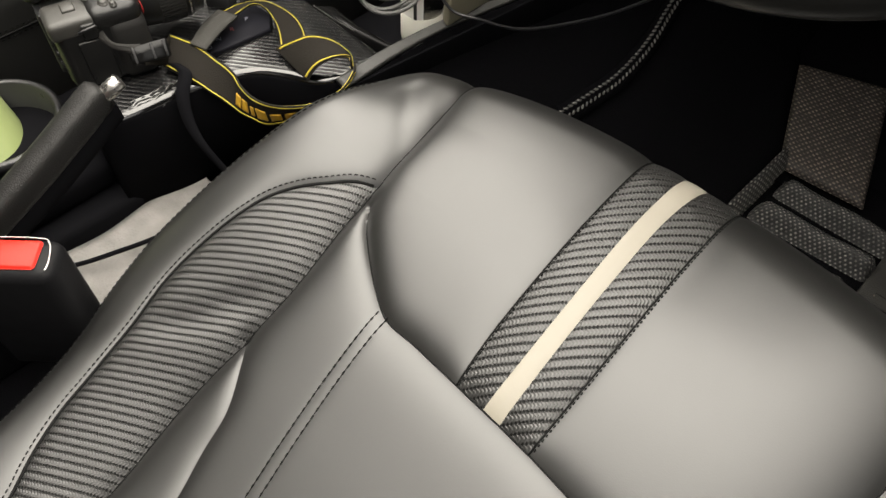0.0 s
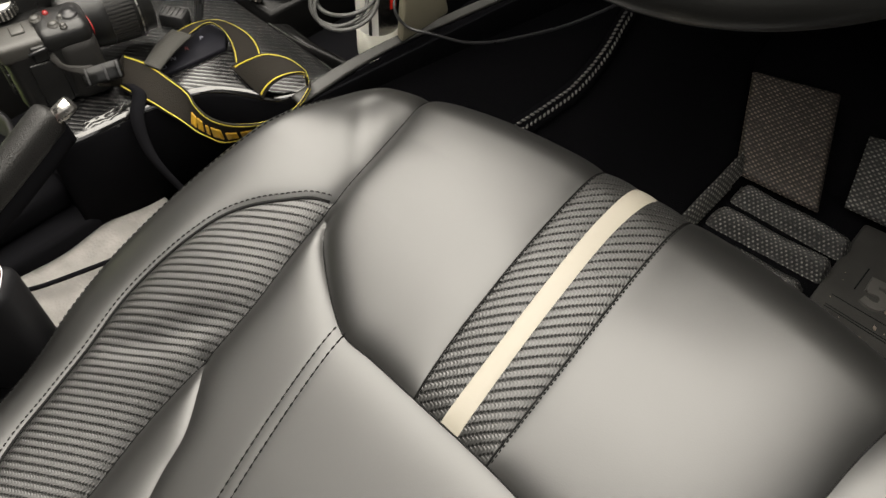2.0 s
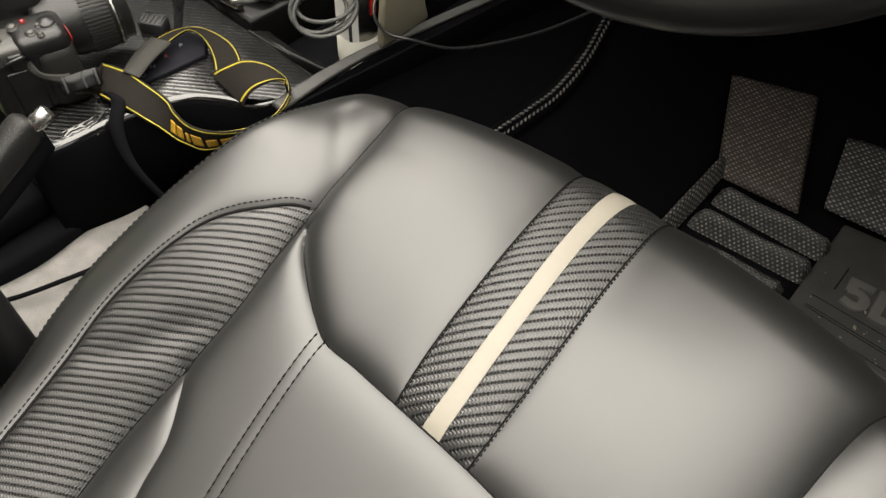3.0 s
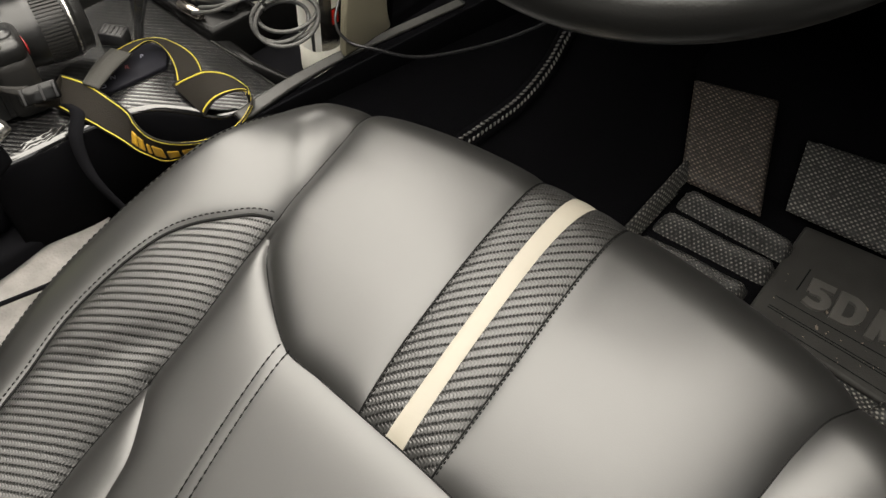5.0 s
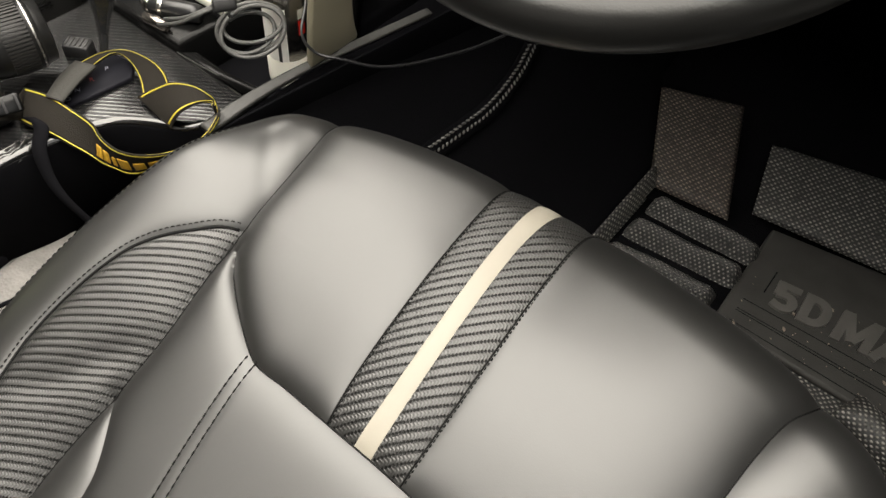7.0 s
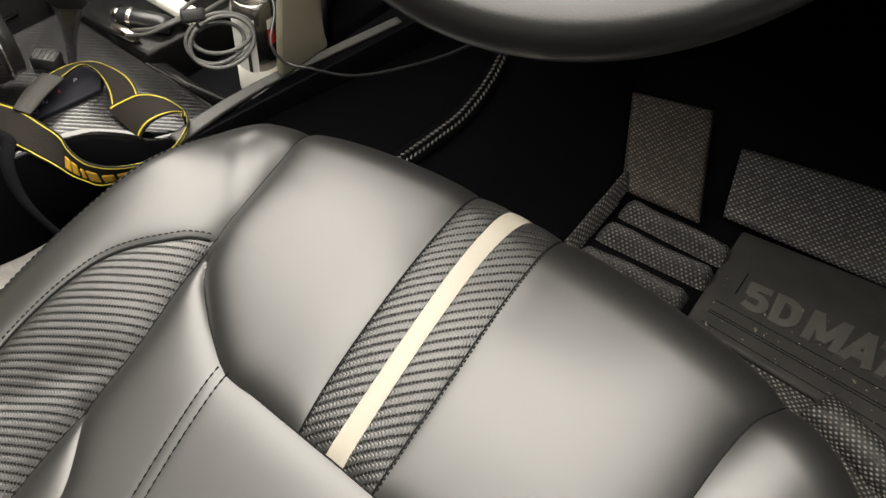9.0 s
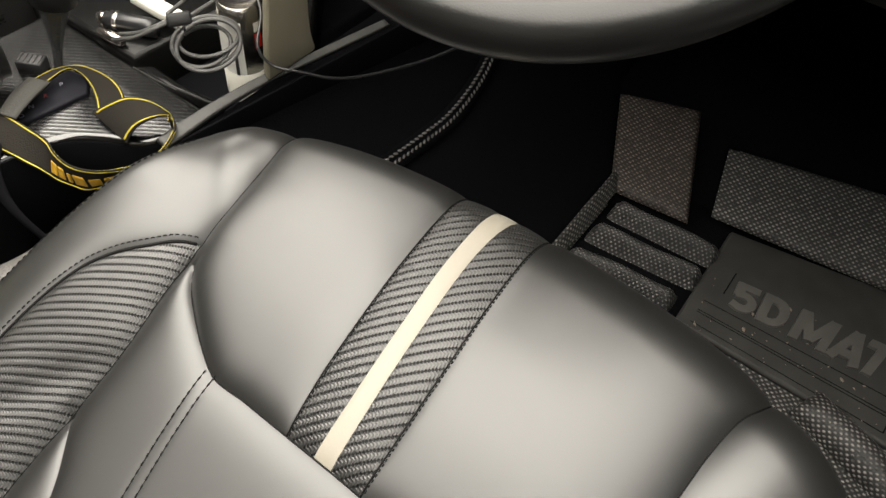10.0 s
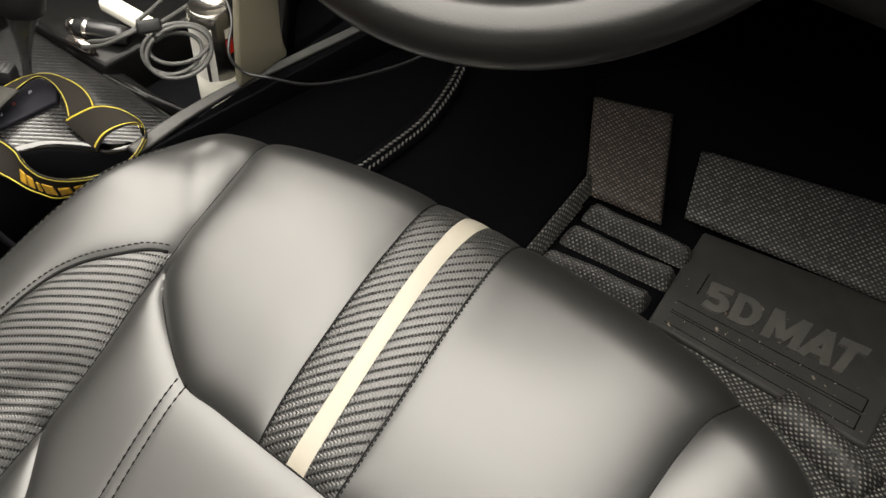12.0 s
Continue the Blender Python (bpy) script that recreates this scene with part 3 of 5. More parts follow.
structure("pillar_rear", box(0.58, 0.64, -1.6, -0.75, 0.08, 1.3), BLACK_PLASTIC, "black side pillar behind the open door", "wall")
structure("ground", box(0.66, 4.5, -3.5, 3.0, -0.4, -0.3), WALL_GREY, "grey workshop floor outside the door", "ground")


# transmission tunnel: a carpeted bank between footwell and console
def tunnel(u, v):
    h = curve_fn([0, 0.05, 0.12, 0.20, 0.26, 0.30], [0.0, 0.03, 0.085, 0.15, 0.2, 0.235])
    return (-0.04 - u, v, float(h(u)) - 0.012)


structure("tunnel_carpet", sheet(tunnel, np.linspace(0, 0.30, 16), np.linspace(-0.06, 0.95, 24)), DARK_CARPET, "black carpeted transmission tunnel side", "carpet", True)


# ---- floor mat ----
def text_mesh(word, size, depth, bold=0.0):
    cu = bpy.data.curves.new("lettering", "FONT")
    cu.body, cu.size, cu.extrude, cu.offset, cu.align_x = word, size, depth, bold, "LEFT"
    tmp = bpy.data.objects.new("lettering", cu)
    scene.collection.objects.link(tmp)
    bpy.context.view_layer.update()
    me = bpy.data.meshes.new_from_object(tmp.evaluated_get(bpy.context.evaluated_depsgraph_get()))
    bpy.data.objects.remove(tmp)
    bm = bmesh.new()
    bm.from_mesh(me)
    bpy.data.meshes.remove(me)
    return bm


PAD = [Vector((0.138, 0.2505)), Vector((0.418, 0.2495)), Vector((0.437, 0.496)), Vector((0.136, 0.437))]


def pad_place(u, v, z=0.002):
    p = (PAD[0] * (1 - u) + PAD[1] * u) * (1 - v) + (PAD[3] * (1 - u) + PAD[2] * u) * v
    return (p.x, p.y, z)


def toe_height(y):
    return max(0.0, 0.4 * (y - 0.38)) if y > 0.38 else 0.0


def slab(corners, h, dome=0.0, nu=16, nv=12, curl=0.0):
    """A padded four-cornered piece of mat cloth of height h, rounded over at its rims."""
    c = [Vector(k) for k in corners]
    nor = ((c[1] - c[0]).cross(c[3] - c[0])).normalized()
    lu, lv = (c[1] - c[0]).length, (c[3] - c[0]).length
    bm = bmesh.new()
    uvl = bm.loops.layers.uv.new("UVMap")
    flat = {}
    us = sorted({0, 0.02, 0.05, *np.linspace(0.1, 0.9, nu), 0.95, 0.98, 1})
    vs = sorted({0, 0.02, 0.05, *np.linspace(0.1, 0.9, nv), 0.95, 0.98, 1})
    g = []
    for v in vs:
        row = []
        for u in us:
            p = (c[0] * (1 - u) + c[1] * u) * (1 - v) + (c[3] * (1 - u) + c[2] * u) * v
            e = min(u * lu, (1 - u) * lu, v * lv, (1 - v) * lv)
            k = math.sqrt(max(0.0, 1 - (1 - min(1, e / max(h, 0.004))) ** 2))
            w = bm.verts.new(p + nor * (h * k + dome * math.sin(math.pi * u) * math.sin(math.pi * v)))
            flat[w] = (u * lu, v * lv)
            row.append(w)
        g.append(row)
    # the cloth's own length over the rounded rims
    for k in range(len(us)):
        run = 0.0
        for i in range(len(vs)):
            run += (g[i][k].co - g[i - 1][k].co).length if i else 0.0
            flat[g[i][k]] = (flat[g[i][k]][0], run)
    for r0, r1 in zip(g, g[1:]):
        for k in range(len(us) - 1):
            bm.faces.new((r0[k], r0[k + 1], r1[k + 1], r1[k]))
    for fc in bm.faces:
        for lp in fc.loops:
            lp[uvl].uv = flat[lp.vert]
    return bm


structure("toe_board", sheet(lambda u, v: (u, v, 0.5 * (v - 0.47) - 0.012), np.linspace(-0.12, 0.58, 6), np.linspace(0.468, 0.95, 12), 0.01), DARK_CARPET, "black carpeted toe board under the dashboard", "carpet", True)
floor_mat = thing("floor_mat", "black floor mat of pale-dotted loop weave with rubber heel pad", "floor mat", (0.2, 0.3, -0.01))
# cloth stops at y 0.375; bare near-black floor stands for the shade beyond
part("mat_base", sheet(lambda u, v: (u, v, toe_height(v) - 0.006), np.linspace(-0.03, 0.56, 40), np.linspace(-0.12, 0.375, 50), 0.006), MAT_CLOTH, floor_mat, "black weave with pale dots")
part("toe_panel", slab([(-0.032, 0.395, 0.0), (0.083, 0.408, 0.002), (0.012, 0.560, 0.064), (-0.103, 0.530, 0.052)], 0.009), MAT_RUST, floor_mat, "raised dotted weave panel, rust-stained")
part("toe_panel", slab([(0.104, 0.434, 0.010), (0.80, 0.535, 0.006), (0.78, 0.675, 0.095), (0.074, 0.530, 0.052)], 0.009), MAT_CLOTH, floor_mat, "raised dotted weave panel")


def grip_mound(x0, y0, x1, y1):
    """A soft loaf of mat cloth, 21 mm to each side of its crest, sloping off at both ends."""
    run = math.hypot(x1 - x0, y1 - y0)
    def place_on(u, v):
        k, w = u / run, v / 0.029
        end = min(1.0, min(u, run - u) / 0.014)
        rise = math.cos(0.5 * math.pi * w) ** 1.4 if abs(w) < 1 else 0.0
        sag = 1 + 0.06 * math.sin(9 * k + 40 * y0)
        return (x0 + (x1 - x0) * k, y0 + (y1 - y0) * k + 0.021 * w, -0.006 + 0.027 * sag * rise * math.sin(0.5 * math.pi * end) ** 0.8)
    return sheet(place_on, np.linspace(0, run, 34), np.linspace(-0.029, 0.029, 17), 0.001)


for x0, y0, x1, y1 in ((-0.014, 0.365, 0.144, 0.377), (-0.018, 0.309, 0.140, 0.327), (-0.022, 0.253, 0.128, 0.273)):
    part("grip_ridge", grip_mound(x0, y0, x1, y1), MAT_RIDGE, floor_mat, "moulded foot-grip ridge")
# black sheet over the cloth paints the shade in the ridges' valleys
part("ridge_shade", sheet(lambda u, v: (u, v, -0.0035), np.linspace(-0.022, 0.142, 4), np.linspace(0.235, 0.376, 4), 0.001), DARK_CARPET, floor_mat, "added black sheet painting the shade between the ridges")
part("side_lip", slab([(-0.026, 0.20, -0.004), (-0.024, 0.392, 0.004), (-0.040, 0.416, 0.022), (-0.040, 0.20, 0.015)], 0.005), MAT_CLOTH, floor_mat, "upturned edge of the mat")
part("hump", slab([(0.300, 0.222, -0.004), (0.425, 0.176, -0.004), (0.446, 0.222, -0.004), (0.318, 0.268, -0.004)], 0.022, 0.006, 16, 14), MAT_CLOTH, floor_mat, "bulging dotted weave")

heel = part("heel_pad", sheet(lambda u, v: pad_place(u, v, 0.002 - 0.0045 * (min(u, 1 - u, v, 1 - v) < 0.004)), sorted({0, 0.006, *np.linspace(0.02, 0.98, 30), 0.994, 1}), sorted({0, 0.008, *np.linspace(0.02, 0.98, 24), 0.992, 1}), 0.006), RUBBER, floor_mat, "dusty black rubber heel pad")
# black strips laid on the pad paint the shade of its moulded lines
for v0, v1 in ((0.05, 0.15), (0.17, 0.265)):
    for du, dv, uu, vv in ((0.86, 0.005, 0.06, v0), (0.86, 0.005, 0.06, v1), (0.006, v1 - v0, 0.92, v0)):
        part("groove_shade", sheet(lambda a, b: pad_place(uu + a * du, vv + b * dv, 0.0026), np.linspace(0, 1, 12), np.linspace(0, 1, 3), 0.0003), MATTE_BLACK, heel, "thin black strip painting the shade of a moulded line")
part("groove_shade", sheet(lambda a, b: pad_place(0.115 + a * 0.006, 0.40 + b * 0.22, 0.0026), np.linspace(0, 1, 2), np.linspace(0, 1, 6), 0.0003), MATTE_BLACK, heel, "thin black strip painting the shade of a moulded line")
STROKES = (
    (0.0, [(0.58, 0.88), (0.10, 0.88)]), (0.0, [(0.15, 0.98), (0.13, 0.48)]), (0.0, [(0.06, 0.53), (0.28, 0.58), (0.45, 0.50), (0.50, 0.34), (0.42, 0.17), (0.24, 0.12), (0.02, 0.18)]),
    (0.68, [(0.12, 0.0), (0.12, 1.0)]), (0.68, [(0.10, 0.88), (0.34, 0.88), (0.52, 0.76), (0.58, 0.5), (0.52, 0.24), (0.34, 0.12), (0.10, 0.12)]),
    (1.55, [(0.11, 0.0), (0.11, 1.0)]), (1.55, [(0.13, 0.98), (0.45, 0.15)]), (1.55, [(0.45, 0.15), (0.77, 0.98)]), (1.55, [(0.79, 0.0), (0.79, 1.0)]),
    (2.48, [(0.08, 0.0), (0.38, 1.0)]), (2.48, [(0.38, 1.0), (0.68, 0.0)]), (2.48, [(0.2, 0.28), (0.56, 0.28)]),
    (3.14, [(0.0, 0.88), (0.66, 0.88)]), (3.14, [(0.33, 0.95), (0.33, 0.0)]))
WORD = [Vector(p) for p in ((0.1835, 0.311), (0.373, 0.327), (0.385, 0.388), (0.1775, 0.3586))]


def word_place(x, y, z):
    u = x / 3.8
    p = (WORD[0] * (1 - u) + WORD[1] * u) * (1 - y) + (WORD[3] * (1 - u) + WORD[2] * u) * y
    return (p.x, p.y, z)


# letters are a tone paler than the pad
PALER_RUBBER = material("paler_letter_rubber", (0.060, 0.058, 0.054), 0.6, grain=0.4, grain_scale=500, vary=0.35, vary_scale=40)
lettering = bmesh.new()
for k, (at, line) in enumerate(STROKES):
    line = [Vector(p) for p in line]
    if len(line) > 2:
        line = [Vector(p[:2]) for p in spline([(*p, 0) for p in line], 20)]
    rings = []
    for i, p in enumerate(line):
        d = (line[min(i + 1, len(line) - 1)] - line[max(i - 1, 0)]).normalized()
        n = Vector((-d.y, d.x)) * 0.12
        rings.append([lettering.verts.new(word_place(at + q.x, q.y, h)) for q, h in ((p - n, 0.001), (p - n * 0.94, 0.0058 + 0.00004 * k), (p + n * 0.94, 0.0058 + 0.00004 * k), (p + n, 0.001))])
    for r0, r1 in zip(rings, rings[1:]):
        for q in range(3):
            lettering.faces.new((r0[q], r0[q + 1], r1[q + 1], r1[q]))
    for r0 in (rings[0], rings[-1]):
        lettering.faces.new(r0)
bmesh.ops.recalc_face_normals(lettering, faces=lettering.faces)
part("lettering", lettering, PALER_RUBBER, heel, "raised rubber letters 5D MAT", False)
crumbs = bmesh.new()
rnd = random.Random(5)
for k in range(52):
    u, v = rnd.uniform(0.05, 0.97), rnd.betavariate(1.2, 2.2) * 0.8
    s = rnd.uniform(0.0004, 0.0010) * (2.4 if rnd.random() < 0.15 else 1)
    p = Vector(pad_place(u, v, 0.0026))
    bmesh.ops.create_icosphere(crumbs, subdivisions=1, radius=s, matrix=Matrix.Translation(p) @ Euler((0, 0, rnd.uniform(0, 3))).to_matrix().to_4x4() @ Matrix.Diagonal((1.8, 1, 0.2, 1)))
DUST = material("dry_mud_crumb", (0.20, 0.165, 0.135), 0.9, vary=0.4, vary_scale=300)
dirt = tagged(mesh_object("dirt_crumbs", crumbs, DUST), "pale dry dirt crumbs on the rubber heel pad", "dirt", kind="stuff")

# bound edge of the tunnel mat: two braided cords side by side
trim = thing("braided_trim", "grey and black braided edging on the tunnel carpet", "trim", (-0.22, 0.25, 0.12), kind="structure")
rope_line = [(-0.232, 0.02, 0.136), (-0.223, 0.125, 0.130), (-0.219, 0.190, 0.128), (-0.218, 0.245, 0.128), (-0.227, 0.315, 0.136), (-0.246, 0.395, 0.155), (-0.255, 0.50, 0.19)]
part("binding", ribbon([(x - 0.010, y, z + 0.0055) for x, y, z in rope_line], [(x + 0.010, y, z - 0.0095) for x, y, z in rope_line], 0.003, 60, 3), DARK_CARPET, trim, "black binding tape")
for off in (-0.0034, 0.0034):
    bm = bmesh.new()
    line = spline([(x + off, y, z - 0.75 * off) for x, y, z in rope_line], 66)
    for k, p in enumerate(line[:-1]):
        d = Vector(line[k + 1] - p)
        bmesh.ops.create_icosphere(bm, subdivisions=1, radius=0.0038, matrix=Matrix.Translation(p) @ d.to_track_quat("Y", "Z").to_matrix().to_4x4() @ pose(0, 0, 0, 0, 0, 32 if off > 0 else -32) @ Matrix.Diagonal((0.45, 1.15, 0.5, 1)))
    part("cord", bm, THREAD_PALE, trim, "braided grey cord")


# ---- steering wheel and dashboard ----
def build_wheel():
    c, tau, R, r = Vector((-0.054, 0.074, 0.646)), 0.7106, 0.194, 0.0182
    wheel = thing("steering_wheel", "black leather-covered steering wheel above the seat", "steering wheel", c)
    u, v = Vector((1, 0, 0)), Vector((0, math.cos(tau), math.sin(tau)))
    pts = [c + R * (math.cos(t) * u + math.sin(t) * v) for t in np.linspace(0, 2 * math.pi, 33)]
    part("rim", tube([tuple(p) for p in pts], r, 24, 200), WHEEL_LEATHER, wheel)
    n = u.cross(v)
    m = Matrix.Translation(c) @ Matrix((u, v, n)).transposed().to_4x4()
    part("hub", lathe([(0, 0.03), (0.05, 0.028), (0.075, 0.015), (0.08, -0.02), (0.05, -0.05), (0.045, -0.25), (0, -0.25)], 32, m), SMOOTH_BLACK, wheel)
    for ang in (0, math.pi, -math.pi / 2):
        d = math.cos(ang) * u + math.sin(ang) * v
        part("spoke", tube([tuple(c + d * 0.06), tuple(c + d * 0.12 - n * 0.005), tuple(c + d * (R - 0.004))], 0.016, 10, 20), SMOOTH_BLACK, wheel)
    return wheel


build_wheel()
# out of view; its front is brought forward to keep light off the footwell
structure("dashboard", box(-1.2, 0.58, 0.22, 0.95, 0.45, 0.85, 0.05, 3), BLACK_PLASTIC, "black dashboard above the footwell, unseen and brought forward to shade it", "dashboard", True)

# ---- centre console ----
def prism(outline, z0, z1, bevel=0.0, seg=3):
    """An upright block from a plan outline, its upper rim rounded, with its plan as flat map."""
    bm = bmesh.new()
    bot = [bm.verts.new((x, y, z0)) for x, y in outline]
    face = bm.faces.new(bot)
    if face.normal.z > 0:
        face.normal_flip()
    r = bmesh.ops.extrude_face_region(bm, geom=[face])
    up = [v for v in r["geom"] if isinstance(v, bmesh.types.BMVert)]
    bmesh.ops.translate(bm, vec=(0, 0, z1 - z0), verts=up)
    bmesh.ops.recalc_face_normals(bm, faces=bm.faces)
    if bevel:
        rim = [e for e in bm.edges if all(abs(v.co.z - z1) < 1e-6 for v in e.verts)]
        bmesh.ops.bevel(bm, geom=rim, offset=bevel, segments=seg, affect="EDGES", profile=0.5)
    uvl = bm.loops.layers.uv.new("UVMap")
    for fc in bm.faces:
        for lp in fc.loops:
            lp[uvl].uv = lp.vert.co.xy + Vector((lp.vert.co.z * 0.7, 0))
    return bm


console = thing("center_console", "black centre console wrapped in glossy carbon-look film", "console", (-0.5, 0, -0.01))
corner = spline([(-0.450, -0.286), (-0.445, -0.27), (-0.440, -0.243), (-0.434, -0.19), (-0.417, -0.140), (-0.393, -0.117), (-0.363, -0.099), (-0.350, -0.082), (-0.344, -0.060), (-0.342, -0.02)], 40)
deck = part("deck", prism([(-0.60, -0.16), (-0.535, -0.235), (-0.48, -0.282)] + [tuple(p) for p in corner] + [(-0.60, -0.02)], 0.10, 0.233, 0.010, 4), [CONSOLE_CARBON, MATTE_BLACK], console, "glossy carbon-look film deck")
deck.data.materials.append(material("glossy_film_edge", (0.004, 0.004, 0.004), 0.12, spec=1.0, vary=0.2))
# side faces turn matte black, painting in the shade on the deck's flank
for fc in deck.data.polygons:
    if fc.normal.z < 0.97:
        fc.material_index = 1 if fc.normal.z < 0.3 else 2
part("base", box(-0.64, -0.446, -1.0, 0.75, -0.012, 0.13, 0.008), MATTE_BLACK, console)
part("tray", box(-0.64, -0.47, -1.0, -0.28, 0.13, 0.165, 0.01), MATTE_BLACK, console)
part("front_deck", prism([(-0.64, -0.02), (-0.456, -0.02), (-0.456, 0.14), (-0.355, 0.14), (-0.50, 0.32), (-0.64, 0.7)], 0.12, 0.240, 0.006, 3), PIANO_BLACK, console, "satin black deck round the pocket")
part("pocket_rim", prism([(-0.455, -0.0255), (-0.400, -0.0225), (-0.342, -0.0100), (-0.340, -0.0030), (-0.395, -0.0105), (-0.440, -0.0095)], 0.19, 0.2335, 0.003, 2), PIANO_BLACK, console, "satin black rim of the pocket")
part("pocket", box(-0.456, -0.336, -0.009, 0.14, 0.12, 0.187, 0.003), MATTE_BLACK, console, "sunken black storage pocket")
part("pocket_lip", tube([(-0.452, -0.0262, 0.2345), (-0.42, -0.0243, 0.2345), (-0.392, -0.0212, 0.234)], 0.0007, 8, 20), RAIL_GREY, console, "bright scratched pocket edge")
rail_a = [(-0.3365, -0.09, 0.245), (-0.335, -0.06, 0.248), (-0.3325, -0.02, 0.250), (-0.327, 0.04, 0.250), (-0.3125, 0.113, 0.251), (-0.296, 0.20, 0.252)]
rail_b = [(-0.3240, -0.09, 0.242), (-0.3225, -0.06, 0.245), (-0.3220, -0.02, 0.247), (-0.3185, 0.04, 0.247), (-0.3045, 0.113, 0.248), (-0.288, 0.20, 0.249)]
part("rail", ribbon(rail_a, rail_b, 0.007, 60, 6), RAIL_GREY, console, "grained grey-black side rail")
part("side_wall", sheet(lambda u, v: (-0.326 + 0.105 * v - 0.06 * (1 - u), -0.09 + 0.80 * v, 0.02 + u * (0.222 + 0.005 * v)), np.linspace(0, 1, 8), np.linspace(0, 1, 12), 0.004), MATTE_BLACK, console, "black console side wall")

def crumple(u, v):
    """The film's loose edge, creased lengthwise over the side of the deck."""
    x, y = -0.4500 - 0.004 * (1 - u) ** 2, -0.246 + 0.060 * u
    loose = 0.25 + 0.75 * min(1, max(0, (u - 0.35) * 4))
    crease = loose * (0.0022 * math.sin(v * 13 + 5 * u + 1.3 * math.sin(u * 11)) + 0.0010 * math.sin(u * 38 + 9 * v))
    return (x + 0.012 * v + 0.5 * crease, y - 0.004 * v, 0.2352 - 0.012 * v * v + crease)


CREASED_FILM = material("creased_glossy_film", (0.035, 0.035, 0.034), 0.16, spec=0.8, metal=0.25, vary=0.5, vary_scale=90, coat=0.6)
part("film_edge", sheet(crumple, np.linspace(0, 1, 90), np.linspace(0, 1, 24), 0.0008), CREASED_FILM, console, "creased glossy film edge")

PLATE_BLACK = material("matte_blue_black_plate", (0.008, 0.008, 0.011), 0.6, spec=0.1)
DIM_PRINT = material("dim_white_print", (0.20, 0.21, 0.24), 0.5)
plate = part("shift_plate", prism([(-0.457, -0.158), (-0.448, -0.086), (-0.466, -0.070), (-0.492, -0.074), (-0.500, -0.10), (-0.475, -0.150)], 0.230, 0.2385, 0.002, 2), PLATE_BLACK, console, "dark gear indicator plate")
for ch, col, px, py in (("P", DIM_PRINT, -0.4725, -0.0955), ("R", DEEP_RED, -0.469, -0.1165), ("N", DIM_PRINT, -0.4655, -0.136), ("D", DIM_PRINT, -0.4605, -0.150)):
    bm = text_mesh(ch, 0.0075, 0.0002)
    bmesh.ops.transform(bm, matrix=pose(px - 0.003, py - 0.002, 0.2388, 0, 0, 60), verts=bm.verts)
    part("lettering", bm, col, plate, "printed letter " + ch, False)

post = thing("trim_post", "olive-beige dashboard trim post beside the console", "trim", (-0.32, 0.08, 0.25), kind="structure")
prof = [(0.036, 0.250), (0.040, 0.30), (0.048, 0.36), (0.055, 0.52), (0.115, 0.52), (0.103, 0.36), (0.102, 0.326), (0.102, 0.292), (0.104, 0.272), (0.110, 0.251)]
bm = bmesh.new()
va = [bm.verts.new((-0.314, y, z)) for y, z in prof]
fa = bm.faces.new(va)
ext = bmesh.ops.extrude_face_region(bm, geom=[fa])
bmesh.ops.translate(bm, vec=(-0.014, 0.006, 0), verts=[v for v in ext["geom"] if isinstance(v, bmesh.types.BMVert)])
bmesh.ops.recalc_face_normals(bm, faces=bm.faces)
bmesh.ops.bevel(bm, geom=[e for e in bm.edges if e.is_manifold], offset=0.006, segments=3, affect="EDGES", profile=0.5)
sharp(part("post_shell", bm, BEIGE_PLASTIC, post))

# grey lining on the floor between seat and console
lining = thing("floor_lining", "pale grey lining cloth on the floor beside the seat", "carpet", (-0.38, -0.3, 0.1), kind="structure")
part("cloth", sheet(lambda u, v: (u, v, 0.108 + 0.004 * math.sin(u * 40) + 0.003 * math.sin(v * 55 + u * 20)), np.linspace(-0.445, -0.30, 16), np.linspace(-0.405, -0.205, 30), 0.004), GREY_CLOTH, lining)
part("cable", tube([(-0.43, -0.395, 0.125), (-0.415, -0.36, 0.121), (-0.400, -0.315, 0.121), (-0.385, -0.27, 0.122), (-0.36, -0.22, 0.12)], 0.0024, 8, 40), MATTE_BLACK, lining, "thin black cable")

# handbrake
def sweep(section, path, n=60, scale=None):
    """A bar of one section (across, up) along a curve, its ends drawn in."""
    c = spline(path, n)
    bm = bmesh.new()
    rings = []
    for i in range(n):
        d = Vector(c[min(i + 1, n - 1)] - c[max(i - 1, 0)]).normalized()
        side = d.cross(Vector((0, 0, 1))).normalized()
        up = side.cross(d)
        k = scale(i / (n - 1)) if scale else 1
        rings.append([bm.verts.new(Vector(c[i]) + (side * u + up * v) * k) for u, v in section])
    m = len(section)
    for a, b in zip(rings, rings[1:]):
        for k in range(m):
            bm.faces.new((a[k], a[(k + 1) % m], b[(k + 1) % m], b[k]))
    bm.faces.new(rings[0])
    bm.faces.new(rings[-1])
    bmesh.ops.recalc_face_normals(bm, faces=bm.faces)
    return bm


brake = thing("handbrake", "black grained handbrake lever with chrome button", "handbrake", (-0.415, -0.40, 0.2))
GRIP_LEATHER = material("grained_lever_leather", (0.011, 0.0108, 0.0105), 0.40, spec=0.28, grain=0.6, grain_scale=750, vary=0.2, vary_scale=60)
section = [(0.0135 * math.copysign(abs(math.cos(t)) ** 0.7, math.cos(t)), 0.015 * math.copysign(abs(math.sin(t)) ** 0.7, math.sin(t))) for t in np.linspace(0, 2 * math.pi, 28, endpoint=False)]
